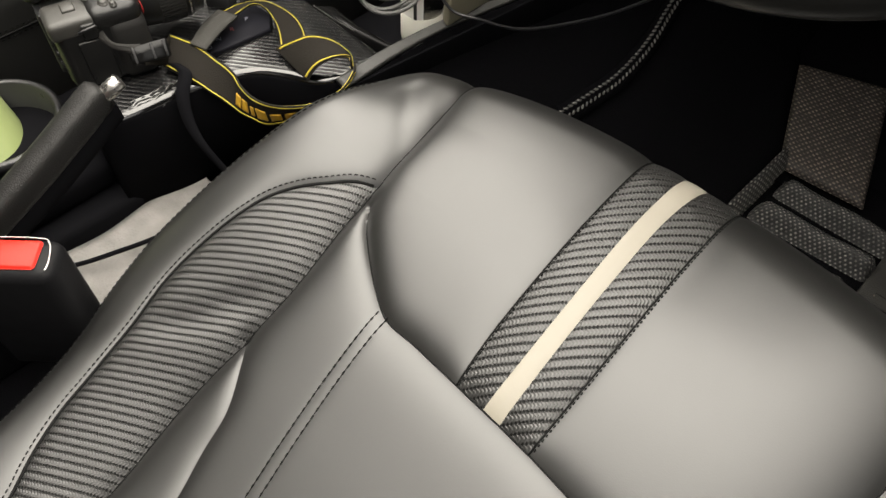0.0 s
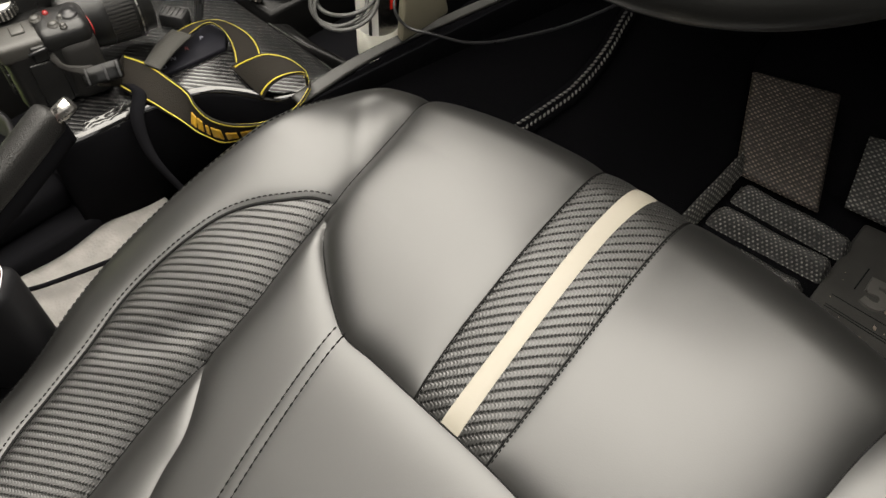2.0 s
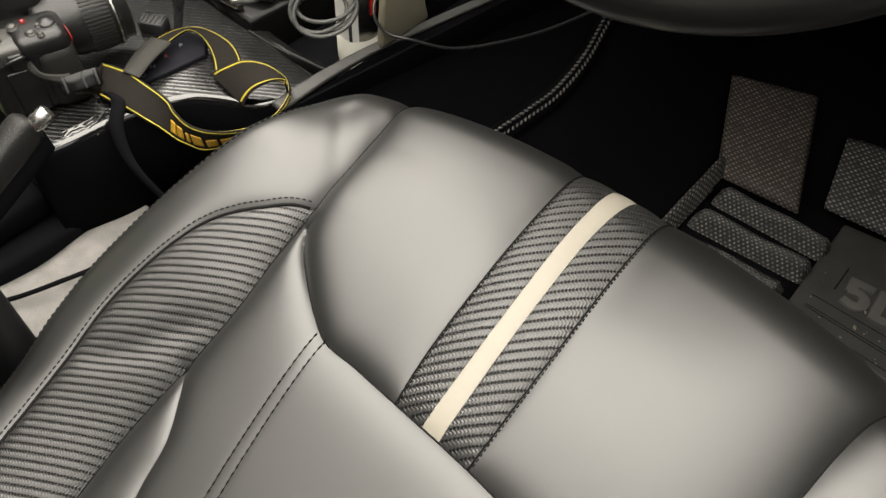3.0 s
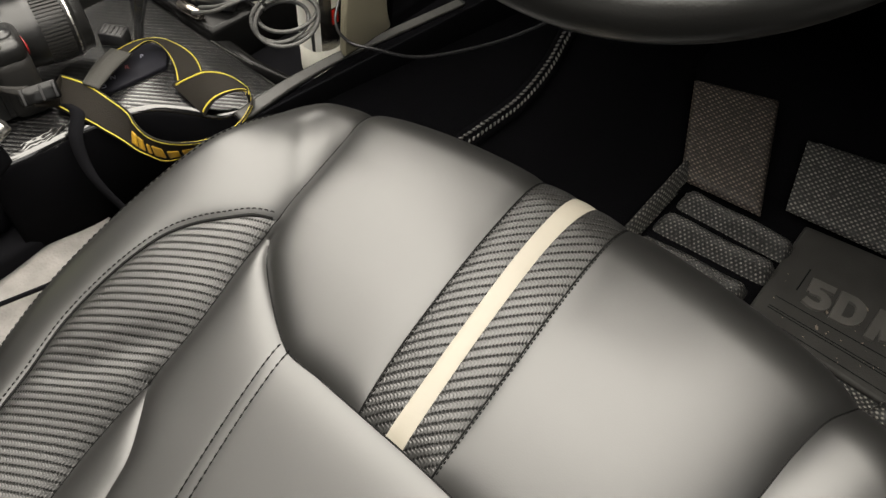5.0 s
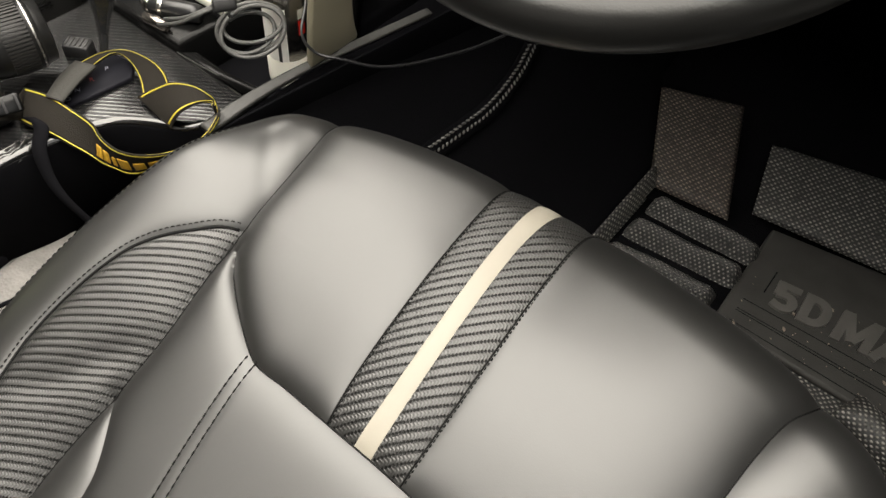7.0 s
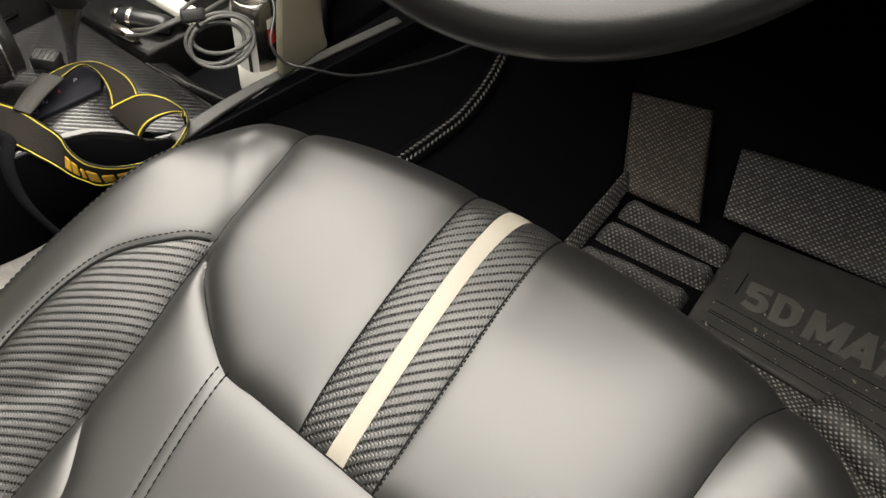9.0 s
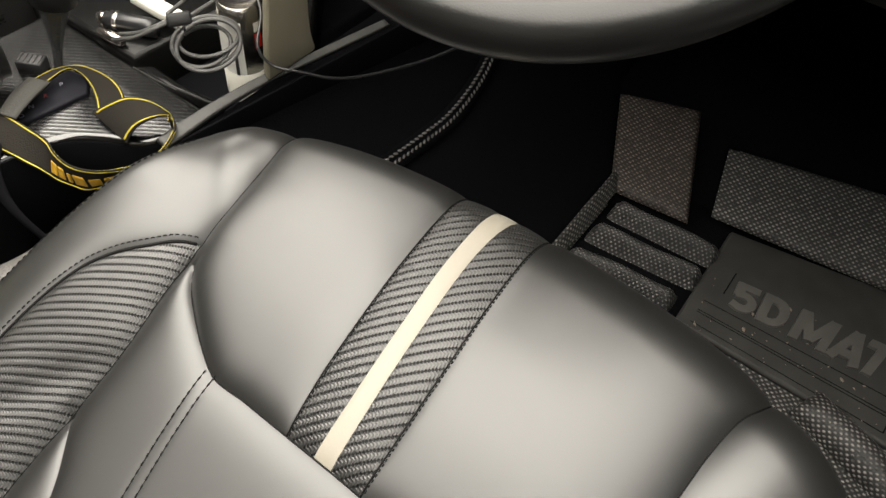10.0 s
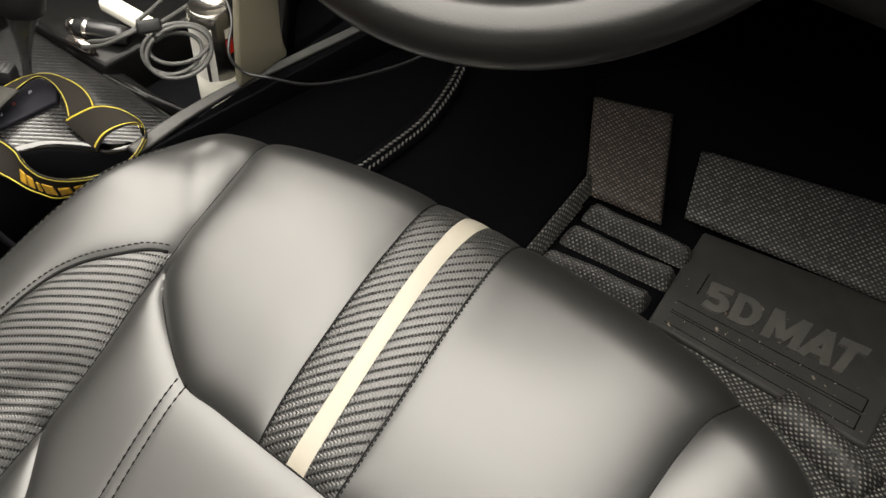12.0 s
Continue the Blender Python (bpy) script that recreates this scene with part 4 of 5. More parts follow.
lever_line = [(-0.4225, -0.273, 0.288), (-0.4205, -0.285, 0.284), (-0.417, -0.31, 0.273), (-0.413, -0.36, 0.250), (-0.411, -0.43, 0.220), (-0.411, -0.52, 0.190)]
part("grip", sweep(section, lever_line, 70, lambda t: min(1, 0.55 + 3.2 * math.sqrt(t + 0.0001)) if t < 0.03 else 1.0), GRIP_LEATHER, brake, "grained leather grip")
part("lower_shell", sweep([(u * 0.98 + 0.003, v * 1.15 - 0.017) for u, v in section], [(x, y, z - 0.002) for x, y, z in lever_line], 70, lambda t: min(1, 0.5 + 4 * math.sqrt(t + 0.0001)) if t < 0.03 else 1.0), MATTE_BLACK, brake, "smooth black lower shell")
button = lathe([(0, 0.0175), (0.0060, 0.0175), (0.0073, 0.0160), (0.0076, 0.003), (0.0066, 0.001), (0.0066, -0.012), (0, -0.012)], 20, pose(-0.4150, -0.2745, 0.2895, -60, 0, -12))
sharp(part("button", button, STEEL, brake, "fluted chrome release button"), 40)

# cup holder with a lime tub
holder = thing("cup_holder", "round black cup holder in the console", "cup holder", (-0.57, -0.36, 0.2))
part("ring", lathe([(0.058, 0.0), (0.064, 0.004), (0.064, 0.010), (0.060, 0.013), (0.056, 0.010), (0.055, -0.06), (0.0, -0.06)], 40, Matrix.Translation((-0.560, -0.345, 0.186))), SMOOTH_BLACK, holder)
cup = thing("cup", "lime green plastic cup leaning in the cup holder", "cup", (-0.575, -0.36, 0.128))
tilt = Matrix.Translation((-0.571, -0.360, 0.130)) @ Vector((-0.62, -0.05, 0.78)).normalized().to_track_quat("Z", "Y").to_matrix().to_4x4()
part("cup_body", lathe([(0, 0), (0.040, 0), (0.0435, 0.003), (0.0440, 0.008), (0.0415, 0.09), (0.0400, 0.150), (0.0385, 0.152), (0.0375, 0.150), (0.0395, 0.09), (0.0415, 0.010), (0, 0.006)], 56, tilt), GREEN, cup)

# belt buckle
DARK_SHELL = material("black_buckle_shell", (0.008, 0.008, 0.009), 0.5, spec=0.15, grain=0.3, grain_scale=1200)
buckle = thing("belt_buckle", "black seat belt buckle with red release button", "belt buckle", (-0.34, -0.41, 0.1))
mb = pose(-0.352, -0.412, 0.0, 0, 0, 45)
part("housing", box(-0.05, 0.040, -0.020, 0.020, 0.10, 0.250, 0.011, 4, mb), DARK_SHELL, buckle)
part("button", box(-0.046, 0.026, -0.013, 0.014, 0.248, 0.2535, 0.003, 3, mb), RED, buckle, "glossy red release button")
part("bezel", tube([tuple(mb @ Vector(p)) for p in ((-0.05, 0.016, 0.252), (0.018, 0.0165, 0.252), (0.031, 0.012, 0.252), (0.035, -0.004, 0.251), (0.034, -0.014, 0.250))], 0.0006, 8, 40), STEEL, buckle, "thin bright bezel")

# passenger seat's bolster beyond the console
pass_seat = thing("passenger_seat", "black leatherette passenger seat edge with stitched seam", "car seat", (-0.85, -0.3, 0.1))
part("cushion", box(-1.15, -0.655, -0.62, 0.02, 0.05, 0.285, 0.05, 6), LEATHER, pass_seat)
seam_bm = tube([(-0.70, -0.58, 0.2845), (-0.70, -0.3, 0.2865), (-0.70, -0.02, 0.2845)], 0.0012, 6, 30)
part("seam", seam_bm, THREAD, pass_seat, "black seam")
side_seam = [(-0.6540, -0.55, 0.2125), (-0.6540, -0.30, 0.2120), (-0.6540, -0.05, 0.2105)]
part("seam", tube(side_seam, 0.0012, 6, 30), THREAD, pass_seat, "black side seam")
for dz in (-0.0045, 0.0045):
    row = bmesh.new()
    for p in spline([(x, y, z + dz) for x, y, z in side_seam], 80):
        bmesh.ops.create_icosphere(row, subdivisions=1, radius=0.001, matrix=Matrix.Translation(p) @ Matrix.Diagonal((0.7, 2.1, 0.8, 1)))
    ob = part("stitching", row, THREAD, pass_seat, "black thread stitches")
    ob["kind"] = "stuff"


# ---- camera and strap on the console ----
GLOSS_BLACK = material("gloss_black_plastic", (0.004, 0.004, 0.004), 0.18, spec=0.25)
RIBBED_WEB = material("ribbed_black_webbing", (0.018, 0.017, 0.016), 0.65, spec=0.25, grain=0.4, grain_scale=900)


def strap_band(parent, name, ea, eb, thick=0.0018, stripes=True, label="charcoal strap webbing"):
    band = part(name, ribbon(ea, eb, thick, 80, 6), STRAP_CLOTH, parent, label)
    if stripes:
        A, B = spline(ea, 80), spline(eb, 80)
        for f0, f1 in ((0.05, 0.088), (0.912, 0.95)):
            for nudge in (1, -1):
                pa, pb = A + (B - A) * f0, A + (B - A) * f1
                d = np.gradient((A + B) / 2, axis=0)
                n = np.cross(d, B - A)
                n /= np.linalg.norm(n, axis=1)[:, None]
                off = n * nudge * (thick / 2 + 0.0003)
                part("piping", ribbon((pa + off)[::4], (pb + off)[::4], 0.0006, 80, 1), YELLOW, band, "yellow stitched line")
    return band, spline(ea, 80), spline(eb, 80)


strap = thing("camera_strap", "charcoal camera strap with yellow edge lines on console", "camera strap", (-0.40, -0.12, 0.233))
S1A = [(-0.4914, -0.172, 0.252), (-0.4665, -0.1628, 0.252), (-0.4343, -0.1594, 0.251), (-0.4075, -0.1582, 0.25), (-0.3868, -0.1639, 0.25), (-0.3653, -0.165, 0.25), (-0.3468, -0.1585, 0.25), (-0.3309, -0.1445, 0.25), (-0.3203, -0.1253, 0.25), (-0.3168, -0.1, 0.252), (-0.3242, -0.0777, 0.256), (-0.3295, -0.0708, 0.261)]
S1B = [(-0.4713, -0.1982, 0.241), (-0.4511, -0.1928, 0.238), (-0.4334, -0.1864, 0.235), (-0.4163, -0.181, 0.23), (-0.4001, -0.1754, 0.225), (-0.3844, -0.1713, 0.22), (-0.371, -0.1649, 0.217), (-0.356, -0.1543, 0.215), (-0.3312, -0.1204, 0.2319), (-0.3275, -0.0944, 0.2341), (-0.3349, -0.0716, 0.2385), (-0.3403, -0.0645, 0.2437)]
S2A = [(-0.3345, -0.072, 0.246), (-0.342, -0.0658, 0.256), (-0.3477, -0.0684, 0.264), (-0.3593, -0.0714, 0.268), (-0.3725, -0.0762, 0.268), (-0.3866, -0.082, 0.264), (-0.3988, -0.0898, 0.256), (-0.4127, -0.0968, 0.245), (-0.418, -0.101, 0.239)]
S2B = [(-0.3333, -0.0735, 0.263), (-0.3361, -0.0716, 0.264), (-0.3397, -0.0786, 0.266), (-0.3443, -0.0881, 0.265), (-0.3481, -0.0957, 0.262), (-0.3509, -0.101, 0.258), (-0.353, -0.106, 0.252), (-0.355, -0.110, 0.244)]
S3A = [(-0.412, -0.100, 0.2400), (-0.430, -0.088, 0.2425), (-0.446, -0.081, 0.2465), (-0.464, -0.078, 0.2495), (-0.477, -0.084, 0.2505), (-0.476, -0.109, 0.2485)]
S3B = [(-0.400, -0.074, 0.2420), (-0.418, -0.065, 0.2455), (-0.435, -0.062, 0.2485), (-0.455, -0.065, 0.2505), (-0.473, -0.073, 0.2515), (-0.486, -0.092, 0.2505), (-0.489, -0.117, 0.2495)]
front_band, fa, fb = strap_band(strap, "strap_front", S1A, S1B)
strap_band(strap, "strap_loop", S2A, S2B)
strap_band(strap, "strap_arch", S3A, S3B)
part("strap_tab", ribbon([(-0.468, -0.108, 0.2535), (-0.459, -0.134, 0.254), (-0.446, -0.161, 0.254)], [(-0.489, -0.117, 0.2535), (-0.479, -0.143, 0.254), (-0.464, -0.167, 0.254)], 0.0025, 30, 3), material("grey_strap_leather", (0.034, 0.033, 0.030), 0.7, spec=0.2, grain=0.4), strap, "grey leather strap end")
# block lettering on the strap, as plain slanted bars
def bar_on_band(i0, i1, f0, f1, lean):
    rows_a, rows_b = [], []
    for k in np.linspace(0, 1, 5):
        f = f0 + (f1 - f0) * k
        for rows, i in ((rows_a, i0), (rows_b, i1)):
            j = i + lean * (1 - k)
            a = np.array([np.interp(j, np.arange(80), fa[:, c]) for c in range(3)])
            b = np.array([np.interp(j, np.arange(80), fb[:, c]) for c in range(3)])
            i2 = int(min(max(round(j), 1), 78))
            n = np.cross(fa[i2 + 1] - fa[i2 - 1], b - a)
            n /= np.linalg.norm(n)
            n = -n if n @ np.array([0.3, -0.6, 0.5]) < 0 else n
            rows.append(tuple(a + (b - a) * f + n * 0.0017))
    part("letter_bar", ribbon(rows_a, rows_b, 0.0012, 8, 2), GOLD, front_band, "plain yellow bar")


for i0, i1, f0, f1 in ((30.0, 32.4, 0.40, 0.78), (33.0, 35.2, 0.40, 0.78), (36.4, 37.6, 0.46, 0.78), (38.8, 42.2, 0.40, 0.78), (43.4, 47.0, 0.50, 0.80), (48.2, 52.4, 0.50, 0.80)):
    bar_on_band(i0, i1, f0, f1, 0.6)
part("webbing", ribbon([(-0.504, -0.2373, 0.297), (-0.4913, -0.2346, 0.294), (-0.4733, -0.2345, 0.288), (-0.4671, -0.2256, 0.284), (-0.464, -0.214, 0.280)], [(-0.5041, -0.2445, 0.293), (-0.4882, -0.2414, 0.2890), (-0.4740, -0.2376, 0.2833), (-0.4650, -0.2291, 0.278), (-0.458, -0.218, 0.273)], 0.0022, 50, 3), RIBBED_WEB, strap, "narrow ribbed webbing")
part("webbing", ribbon([(-0.464, -0.214, 0.279), (-0.466, -0.203, 0.272), (-0.476, -0.186, 0.260), (-0.492, -0.172, 0.252)], [(-0.452, -0.220, 0.266), (-0.453, -0.209, 0.259), (-0.459, -0.199, 0.249), (-0.470, -0.193, 0.241)], 0.0016, 40, 3), STRAP_CLOTH, strap, "narrow ribbed webbing")
face = look((-0.458, -0.210, 0.272), (0.136, -0.406, 0.753))
part("slider", box(-0.018, 0.018, -0.0085, 0.0085, -0.004, 0.004, 0.002, 2, face), GLOSS_BLACK, strap, "glossy black strap slider")
for sx in (-0.0145, -0.003, 0.0135):
    part("slider_bar", box(sx - 0.0012, sx + 0.0012, -0.0074, 0.0074, -0.0056, -0.003, 0.0006, 2, face), SATIN_BLACK, strap, "moulded slider bar")
tail = [(-0.4520, -0.1935, 0.2525), (-0.4370, -0.1920, 0.2490), (-0.4269, -0.2054, 0.2352), (-0.4141, -0.2121, 0.2142), (-0.3977, -0.2126, 0.1947), (-0.3755, -0.206, 0.168)]
half = (0.0060, 0.0066, 0.0066, 0.0058, 0.0050, 0.0045)
part("webbing_tail", ribbon([(x - 0.74 * h, y - 0.67 * h, z) for (x, y, z), h in zip(tail, half)], [(x + 0.74 * h, y + 0.67 * h, z) for (x, y, z), h in zip(tail, half)], 0.0014, 50, 2), MATTE_BLACK, strap, "loose black webbing tail")


def build_camera():
    d = Vector((0.26, 0.965, 0)).normalized()
    rgt = Vector((d.y, -d.x, 0))
    o = Vector((-0.532, -0.183, 0.2450))
    m = Matrix.Translation(o) @ Matrix((rgt, d, Vector((0, 0, 1)))).transposed().to_4x4()
    cam_ob = thing("dslr_camera", "black digital camera with zoom lens resting on console", "camera", o - Vector((0, 0, 0.0120)))
    body_mat = material("camera_body_black", (0.009, 0.009, 0.009), 0.30, spec=0.4, grain=0.3, grain_scale=900)
    shoulder = material("camera_shoulder_grey", (0.034, 0.033, 0.030), 0.42, grain=0.3, grain_scale=900)
    rubber = material("camera_grip_rubber", (0.017, 0.0165, 0.016), 0.55, spec=0.25, grain=0.35, grain_scale=900)
    gold = material("gold_print", (0.55, 0.33, 0.03), 0.5)
    part("body", box(-0.070, 0.058, -0.080, -0.020, -0.0120, 0.064, 0.011, 4, m), body_mat, cam_ob)
    part("rear_shoulder", box(0.022, 0.0585, -0.082, -0.036, 0.046, 0.0655, 0.006, 4, m), shoulder, cam_ob, "grey rear shoulder, paler than the body")
    top = box(0.016, 0.0605, -0.046, 0.001, 0.046, 0.0690, 0.0095, 5, m)
    part("top_plate", top, body_mat, cam_ob)
    part("grip", box(0.030, 0.0620, -0.034, 0.0015, -0.0120, 0.0545, 0.0105, 5, m), rubber, cam_ob, "rubber-covered hand grip")
    part("prism_hump", box(-0.030, 0.012, -0.092, -0.004, 0.055, 0.094, 0.012, 4, m), body_mat, cam_ob)
    part("lug_plate", box(0.0565, 0.0615, -0.055, -0.042, 0.044, 0.060, 0.002, 2, m), body_mat, cam_ob)
    part("strap_lug", tube([tuple(m @ Vector(p)) for p in ((0.059, -0.056, 0.052), (0.066, -0.056, 0.058), (0.066, -0.043, 0.060), (0.059, -0.043, 0.053))], 0.0014, 8, 24), SMOOTH_BLACK, cam_ob)
    for x, y, r in ((0.049, -0.028, 0.0042), (0.0555, -0.021, 0.0026), (0.034, -0.040, 0.0042), (0.042, -0.020, 0.0026)):
        part("button", lathe([(0, 0.0034), (r * 0.7, 0.0032), (r, 0.0022), (r, 0.001), (r * 1.25, 0.001), (r * 1.3, -0.001)], 18, m @ Matrix.Translation((x, y, 0.0688))), shoulder, cam_ob, "small grey button")
    part("shutter_button", lathe([(0, 0.0045), (0.005, 0.004), (0.0055, 0.0025), (0.0075, 0.0028), (0.0082, 0)], 24, m @ Matrix.Translation((0.040, -0.0125, 0.0685))), SMOOTH_BLACK, cam_ob, "glossy black shutter button")
    dial = part("mode_dial", lathe([(0, 0.010), (0.0135, 0.010), (0.0150, 0.009), (0.0150, 0.0)], 40, m @ Matrix.Translation((0.008, -0.064, 0.0675))), body_mat, cam_ob, "notched mode dial")
    part("dial_face", lathe([(0, 0.0106), (0.0125, 0.0106), (0.0128, 0.0098)], 40, m @ Matrix.Translation((0.008, -0.064, 0.0675))), material("pale_dial_print", (0.42, 0.42, 0.40), 0.4, vary=0.5, vary_scale=260), dial, "silver dial face")
    for k in range(24):
        a = 2 * math.pi * k / 24
        part("notch", box(-0.0008, 0.0008, -0.0005, 0.0009, 0.0008, 0.0092, 0.0, 1, m @ Matrix.Translation((0.008, -0.064, 0.0675)) @ Matrix.Rotation(a, 4, "Z") @ Matrix.Translation((0, 0.015, 0))), STEEL, dial, "", False)
    part("dial_mark", box(-0.004, 0.004, -0.003, 0.003, 0, 0.0006, 0.0, 1, m @ Matrix.Translation((0.012, -0.072, 0.0780))), GREEN, dial, "green mode mark")
    part("info_switch", box(0.030, 0.044, -0.064, -0.052, 0.064, 0.0675, 0.0012, 2, m), shoulder, cam_ob, "raised grey switch")
    part("record_button", lathe([(0, 0.003), (0.0022, 0.0026), (0.0028, 0)], 14, m @ Matrix.Translation((0.030, -0.030, 0.0688))), DEEP_RED, cam_ob, "small red button")
    part("accent", tube([tuple(m @ Vector(p)) for p in ((0.047, 0.0005, 0.0665), (0.0520, 0.0016, 0.0635), (0.0555, 0.0020, 0.058), (0.0560, 0.0016, 0.052))], 0.0006, 8, 20, taper=lambda t: 0.35 + 0.9 * math.sin(math.pi * min(1, t * 0.8 + 0.1))), DEEP_RED, cam_ob, "curved red grip accent")
    part("rear_screen", box(-0.055, 0.024, -0.085, -0.078, -0.010, 0.056, 0.002, 2, m), SMOOTH_BLACK, cam_ob, "dark rear screen")
    for z0 in (0.012, 0.024, 0.036):
        part("button", lathe([(0, 0.003), (0.003, 0.0025), (0.0036, 0)], 14, m @ Matrix.Translation((0.040, -0.080, z0)) @ pose(0, 0, 0, 90, 0, 0)), body_mat, cam_ob, "small rear button")
    part("card_door", box(0.0565, 0.0600, -0.062, -0.036, -0.006, 0.042, 0.0015, 2, m), body_mat, cam_ob)
    # lens along the camera's front
    lm = m @ Matrix.Translation((0, -0.022, 0.038)) @ pose(0, 0, 0, -90, 0, 0)
    lens = part("lens", lathe([(0.029, 0.0), (0.033, 0.002), (0.0335, 0.010), (0.0335, 0.030), (0.0345, 0.034), (0.0345, 0.040), (0.0342, 0.041), (0.0342, 0.068), (0.0352, 0.069), (0.0352, 0.0725), (0.0335, 0.074), (0.0320, 0.076), (0.0315, 0.084), (0.0285, 0.085), (0.027, 0.078), (0, 0.076)], 72, lm), body_mat, cam_ob, "black zoom lens barrel")
    rib_mesh = None
    for k in range(60):
        if rib_mesh is None:
            ob = part("rib", box(-0.00105, 0.00105, -0.0006, 0.0014, 0.0425, 0.0665, 0.0), rubber, lens, "", False)
            rib_mesh = ob.data
        else:
            ob = new("rib", rib_mesh)
            ob.parent = lens
            ob.matrix_parent_inverse = lens.matrix_world.inverted()
        ob.matrix_basis = lm @ Matrix.Rotation(2 * math.pi * k / 60, 4, "Z") @ Matrix.Translation((0, 0.0342, 0))
    part("front_ring", lathe([(0.0353, 0.0698), (0.0357, 0.0706), (0.0353, 0.0714)], 72, lm), STEEL, lens, "thin bright ring")
    for k, (w, h0, h1) in enumerate(((0.0020, 0.012, 0.022), (0.0010, 0.010, 0.020), (0.0016, 0.013, 0.021))):
        part("print_bar", box(-w, w, -0.0002, 0.0005, h0, h1, 0.0, 1, lm @ Matrix.Rotation(radians(152 - 9 * k), 4, "Z") @ Matrix.Translation((0, 0.0336, 0))), gold, lens, "plain gold print bar")
    part("lens_switch", box(-0.004, 0.004, -0.001, 0.0018, 0.012, 0.024, 0.001, 2, lm @ Matrix.Rotation(radians(-100), 4, "Z") @ Matrix.Translation((0, 0.0336, 0))), body_mat, lens)
    return cam_ob


build_camera()

# gear lever, leaning forward
lever = thing("gear_lever", "black gear lever with glossy tapered shaft", "gear lever", (-0.506, -0.079, 0.23))
foot, head = Vector((-0.506, -0.0785, 0.230)), Vector((-0.4985, -0.0665, 0.296))
lean = Matrix.Translation(foot) @ (head - foot).to_track_quat("Z", "Y").to_matrix().to_4x4()
part("shaft", lathe([(0.0, 0.0), (0.0050, 0.0), (0.0046, 0.012), (0.0054, 0.030), (0.0085, 0.050), (0.0130, 0.067), (0.0170, 0.079), (0.018, 0.083), (0.0, 0.083)], 14, lean), material("smoked_gloss_plastic", (0.030, 0.030, 0.031), 0.22, spec=0.8, coat=0.2), lever, "glossy smoked faceted shaft", False)
part("knob", lathe([(0.0, 0.082), (0.019, 0.082), (0.022, 0.084), (0.0245, 0.106), (0.0245, 0.131), (0.018, 0.146), (0, 0.150)], 32, lean), BLACK_PLASTIC, lever, "black grained knob")
part("boot_plate", box(-0.015, 0.012, -0.009, 0.009, 0.0, 0.015, 0.002, 2, pose(-0.5215, -0.0935, 0.232, 0, 0, 32)), SATIN_BLACK, lever, "ridged grey shifter housing")
for k in range(5):
    part("ridge", box(-0.0010, 0.0010, -0.007, 0.007, 0.0145, 0.0160, 0.0005, 1, pose(-0.5215, -0.0935, 0.232, 0, 0, 32) @ Matrix.Translation((-0.012 + 0.0052 * k, 0, 0))), RAIL_GREY, lever)

# steel can with a white label, standing in the pocket
can = thing("metal_can", "white and steel can standing in the console pocket", "can", (-0.377, 0.0635, 0.187))
mc = Matrix.Translation((-0.377, 0.0635, 0.187))
CAN_DARK = material("smoky_can_steel", (0.30, 0.285, 0.26), 0.22, metal=0.95, vary=0.12, vary_scale=40)
part("shell", lathe([(0.0, 0.006), (0.0232, 0.006), (0.0232, 0.110), (0.0225, 0.117), (0.0205, 0.122), (0.0190, 0.1225), (0.018, 0.120), (0, 0.119)], 48, mc), CAN_DARK, can, "shiny grey steel shell")
part("base_cap", lathe([(0, 0), (0.020, 0), (0.0235, 0.004), (0.0242, 0.010), (0.0242, 0.042), (0.0232, 0.043)], 48, mc), WHITE_PLASTIC, can, "white plastic base cap")


def on_can(r):
    return lambda u, v: (mc.translation.x + r * math.cos(u), mc.translation.y + r * math.sin(u), mc.translation.z + v)


part("label", sheet(on_can(0.0236), np.linspace(radians(170), radians(318), 28), np.linspace(0.024, 0.108, 4), 0.0), material("white_can_label", (0.82, 0.81, 0.76), 0.3), can, "white printed label")
part("print_mark", sheet(on_can(0.0239), np.linspace(radians(292), radians(301), 4), np.linspace(0.036, 0.072, 4), 0.0), RAIL_GREY, can, "thin grey printed bar")
part("print_mark", sheet(on_can(0.0239), np.linspace(radians(-10), radians(12), 6), np.linspace(0.074, 0.092, 4), 0.0), RED, can, "small red printed patch")
part("print_mark", sheet(on_can(0.0239), np.linspace(radians(-10), radians(12), 6), np.linspace(0.094, 0.105, 4), 0.0), WHITE_PLASTIC, can, "small white printed patch")

# charging cable coil, tied at one side and hanging from its leads
coil = thing("cable_coil", "grey braided charging cable coiled and tied on console", "cable", (-0.39, 0.02, 0.25))
CABLE_GREY = material("grey_braided_cable", (0.060, 0.060, 0.058), 0.5, grain=0.8, grain_scale=600, vary=0.2, vary_scale=80)
cc = Vector((-0.369, 0.011, 0.289))
ax = (Vector((0.176, -0.38, 0.77)) - cc).normalized()
e1 = Vector((0.82, 0.57, 0)).normalized()
e1 = (e1 - ax * e1.dot(ax)).normalized()
e2 = ax.cross(e1)
for k, (rx, ry, sh, up, lift) in enumerate(((0.0325, 0.0245, 0.000, -0.001, 0.0), (0.0305, 0.025, 0.002, -0.0042, 0.004), (0.029, 0.019, 0.002, 0.004, -0.003), (0.0265, 0.020, -0.003, -0.006, -0.006))):
    loop = [cc + e1 * (rx * math.cos(t) + sh) + e2 * (ry * math.sin(t) + up + 0.006 * math.cos(t)) + ax * (lift + 0.004 * math.sin(t + k)) for t in np.linspace(2.45, 2 * math.pi + 2.35, 24)]
    part("loop", tube([tuple(p) for p in loop], 0.0021, 8, 90), CABLE_GREY, coil)
knot = cc - e1 * 0.025 + e2 * 0.019
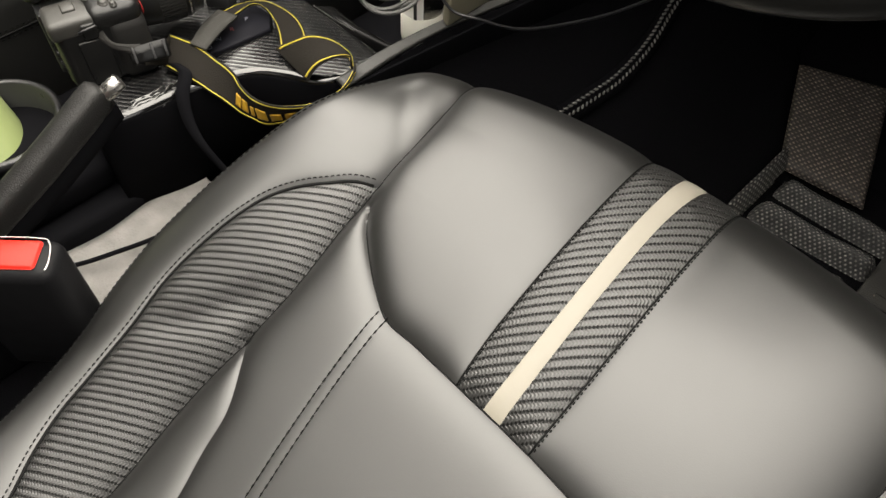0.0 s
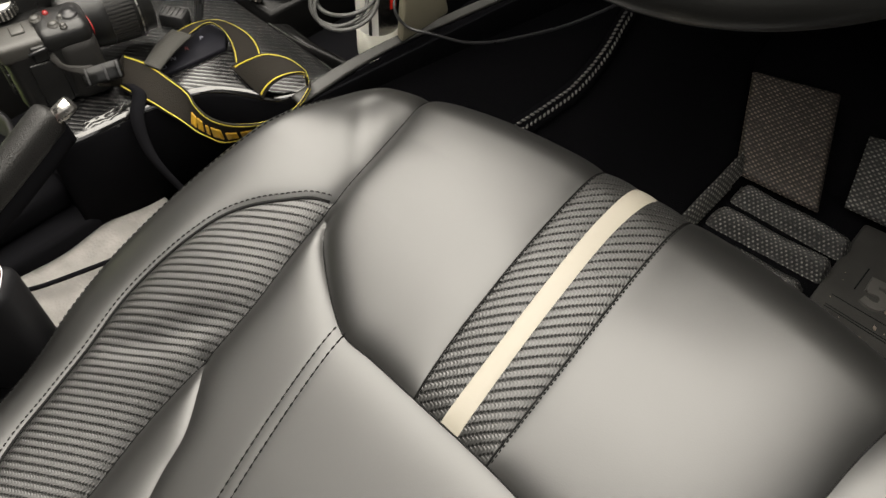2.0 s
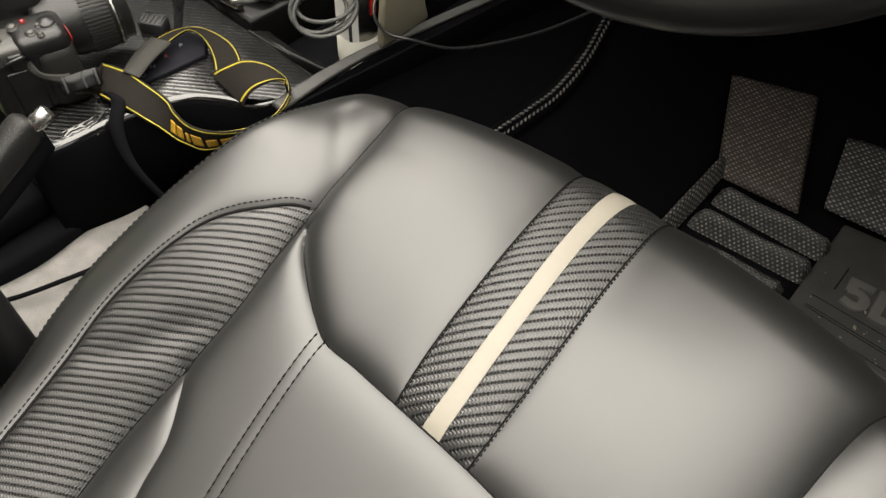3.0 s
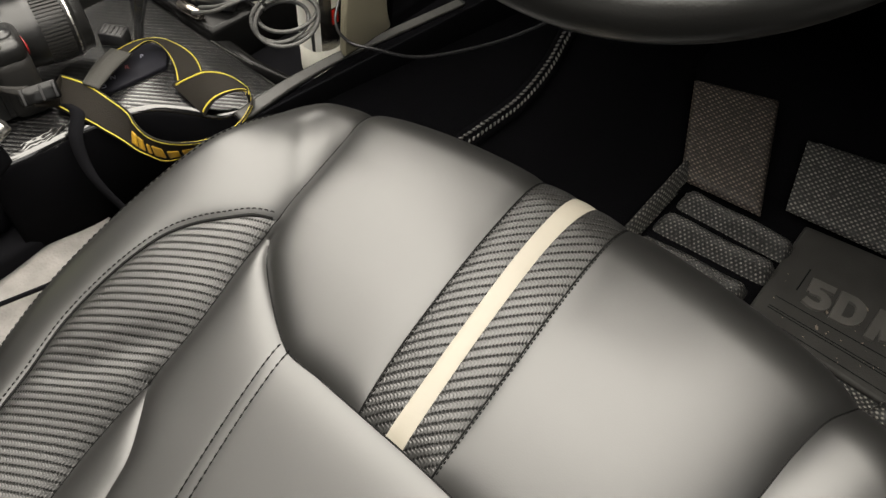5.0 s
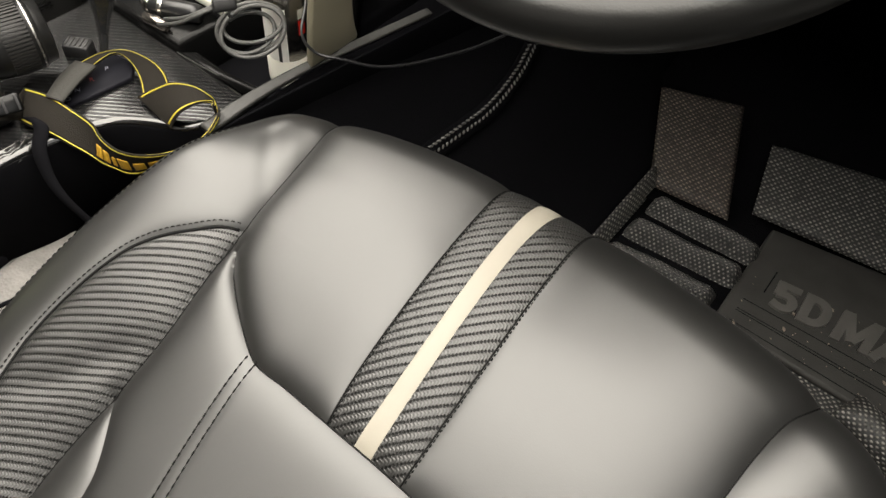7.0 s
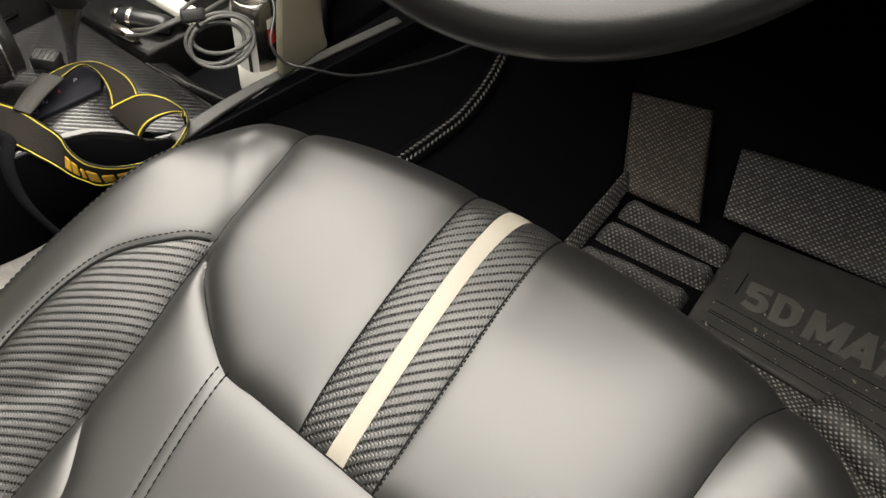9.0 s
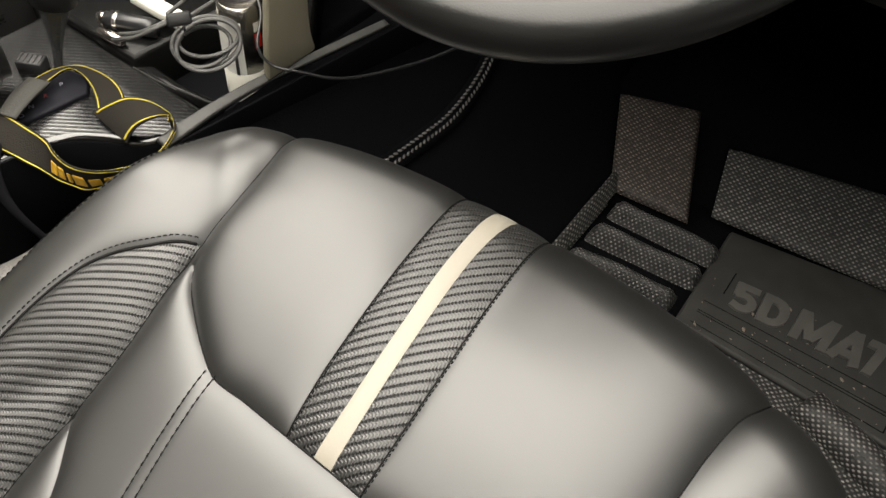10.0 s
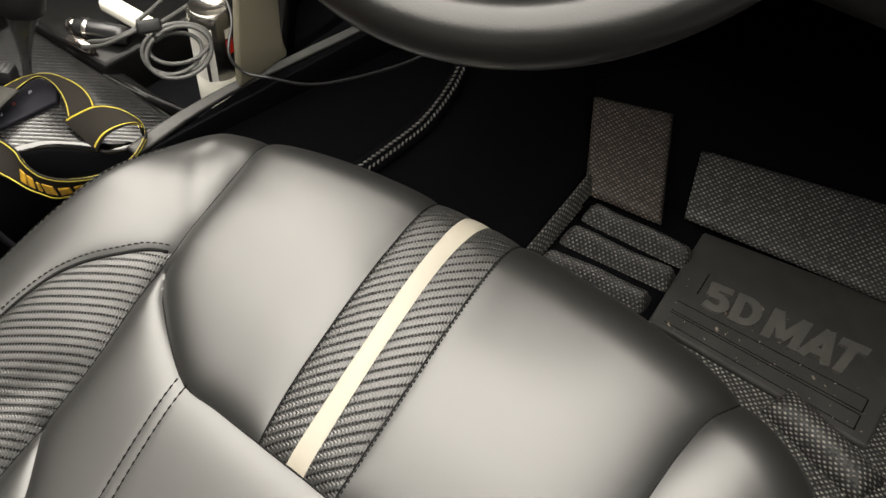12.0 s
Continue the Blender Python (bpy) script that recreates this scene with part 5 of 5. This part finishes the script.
tie_m = Matrix.Translation(knot) @ Matrix((e1, e2, ax)).transposed().to_4x4() @ pose(0, 0, 0, 0, 0, 14)
part("tie", box(-0.013, 0.011, -0.007, 0.006, -0.006, 0.007, 0.003, 2, tie_m), BLACK_PLASTIC, coil, "black hook-and-loop cable tie")
for run in (((-0.012, 0.003, 0), (0.004, 0.020, -0.03), (0.018, 0.040, -0.07), (0.04, 0.08, -0.15)), ((0.010, 0.004, 0), (0.030, 0.020, -0.03), (0.056, 0.042, -0.07), (0.10, 0.08, -0.15)), ((-0.010, -0.002, 0), (-0.024, -0.010, -0.006), (-0.040, -0.017, -0.022), (-0.060, -0.020, -0.05)), ((-0.010, -0.004, 0), (-0.026, -0.013, -0.006), (-0.044, -0.022, -0.022), (-0.066, -0.026, -0.05))):
    part("lead", tube([tuple(knot + e1 * a + e2 * b + ax * c) for a, b, c in run], 0.0021, 8, 40), CABLE_GREY, coil)

# car charger, white plug, thin cable over the rail
charger = thing("car_charger", "dark glossy metal car charger lying on the console", "charger", (-0.50, 0.02, 0.24))
mt = look((-0.526, -0.007, 0.251), (-0.460, 0.024, 0.251)) @ pose(0, 0, 0, 0, 180, 0)
part("barrel", lathe([(0, 0), (0.006, 0.0), (0.0085, 0.004), (0.0088, 0.012), (0.0105, 0.015), (0.0105, 0.058), (0.0095, 0.066), (0, 0.067)], 28, mt), SMOOTH_BLACK, charger)
part("tip", lathe([(0, -0.002), (0.004, -0.002), (0.0075, 0.002), (0.0090, 0.006), (0.0090, 0.009)], 28, mt), CHROME, charger, "bright metal tip")
part("collar", lathe([(0.0106, 0.020), (0.0111, 0.021), (0.0111, 0.024), (0.0106, 0.025)], 28, mt), STEEL, charger, "bright metal collar")
clip = look((-0.512, -0.018, 0.246), (-0.478, -0.014, 0.246)) @ pose(0, 0, 0, 0, 180, 0)
part("ring_contact", lathe([(0, 0), (0.005, 0.0), (0.0062, 0.002), (0.0062, 0.030), (0.004, 0.034), (0, 0.034)], 20, clip), CHROME, charger, "bright metal side contact")
plug = thing("white_plug", "cream white plastic cable plug on the console", "plug", (-0.49, 0.05, 0.245))
part("shell", box(-0.042, 0.036, -0.0095, 0.0095, -0.007, 0.007, 0.004, 3, pose(-0.4755, 0.0385, 0.262, 0, 0, 1)), WHITE_PLASTIC, plug)
wire = thing("thin_cable", "thin black cable hanging over the console rail", "cable", (-0.29, 0.05, 0.26))
part("lead", tube([(-0.41, 0.06, 0.335), (-0.372, 0.072, 0.330), (-0.340, 0.060, 0.314), (-0.3235, 0.036, 0.292), (-0.310, 0.040, 0.274), (-0.290, 0.055, 0.268), (-0.265, 0.090, 0.252), (-0.243, 0.143, 0.243), (-0.222, 0.22, 0.235), (-0.20, 0.32, 0.24), (-0.18, 0.42, 0.27)], 0.0016, 8, 120), SMOOTH_BLACK, wire)
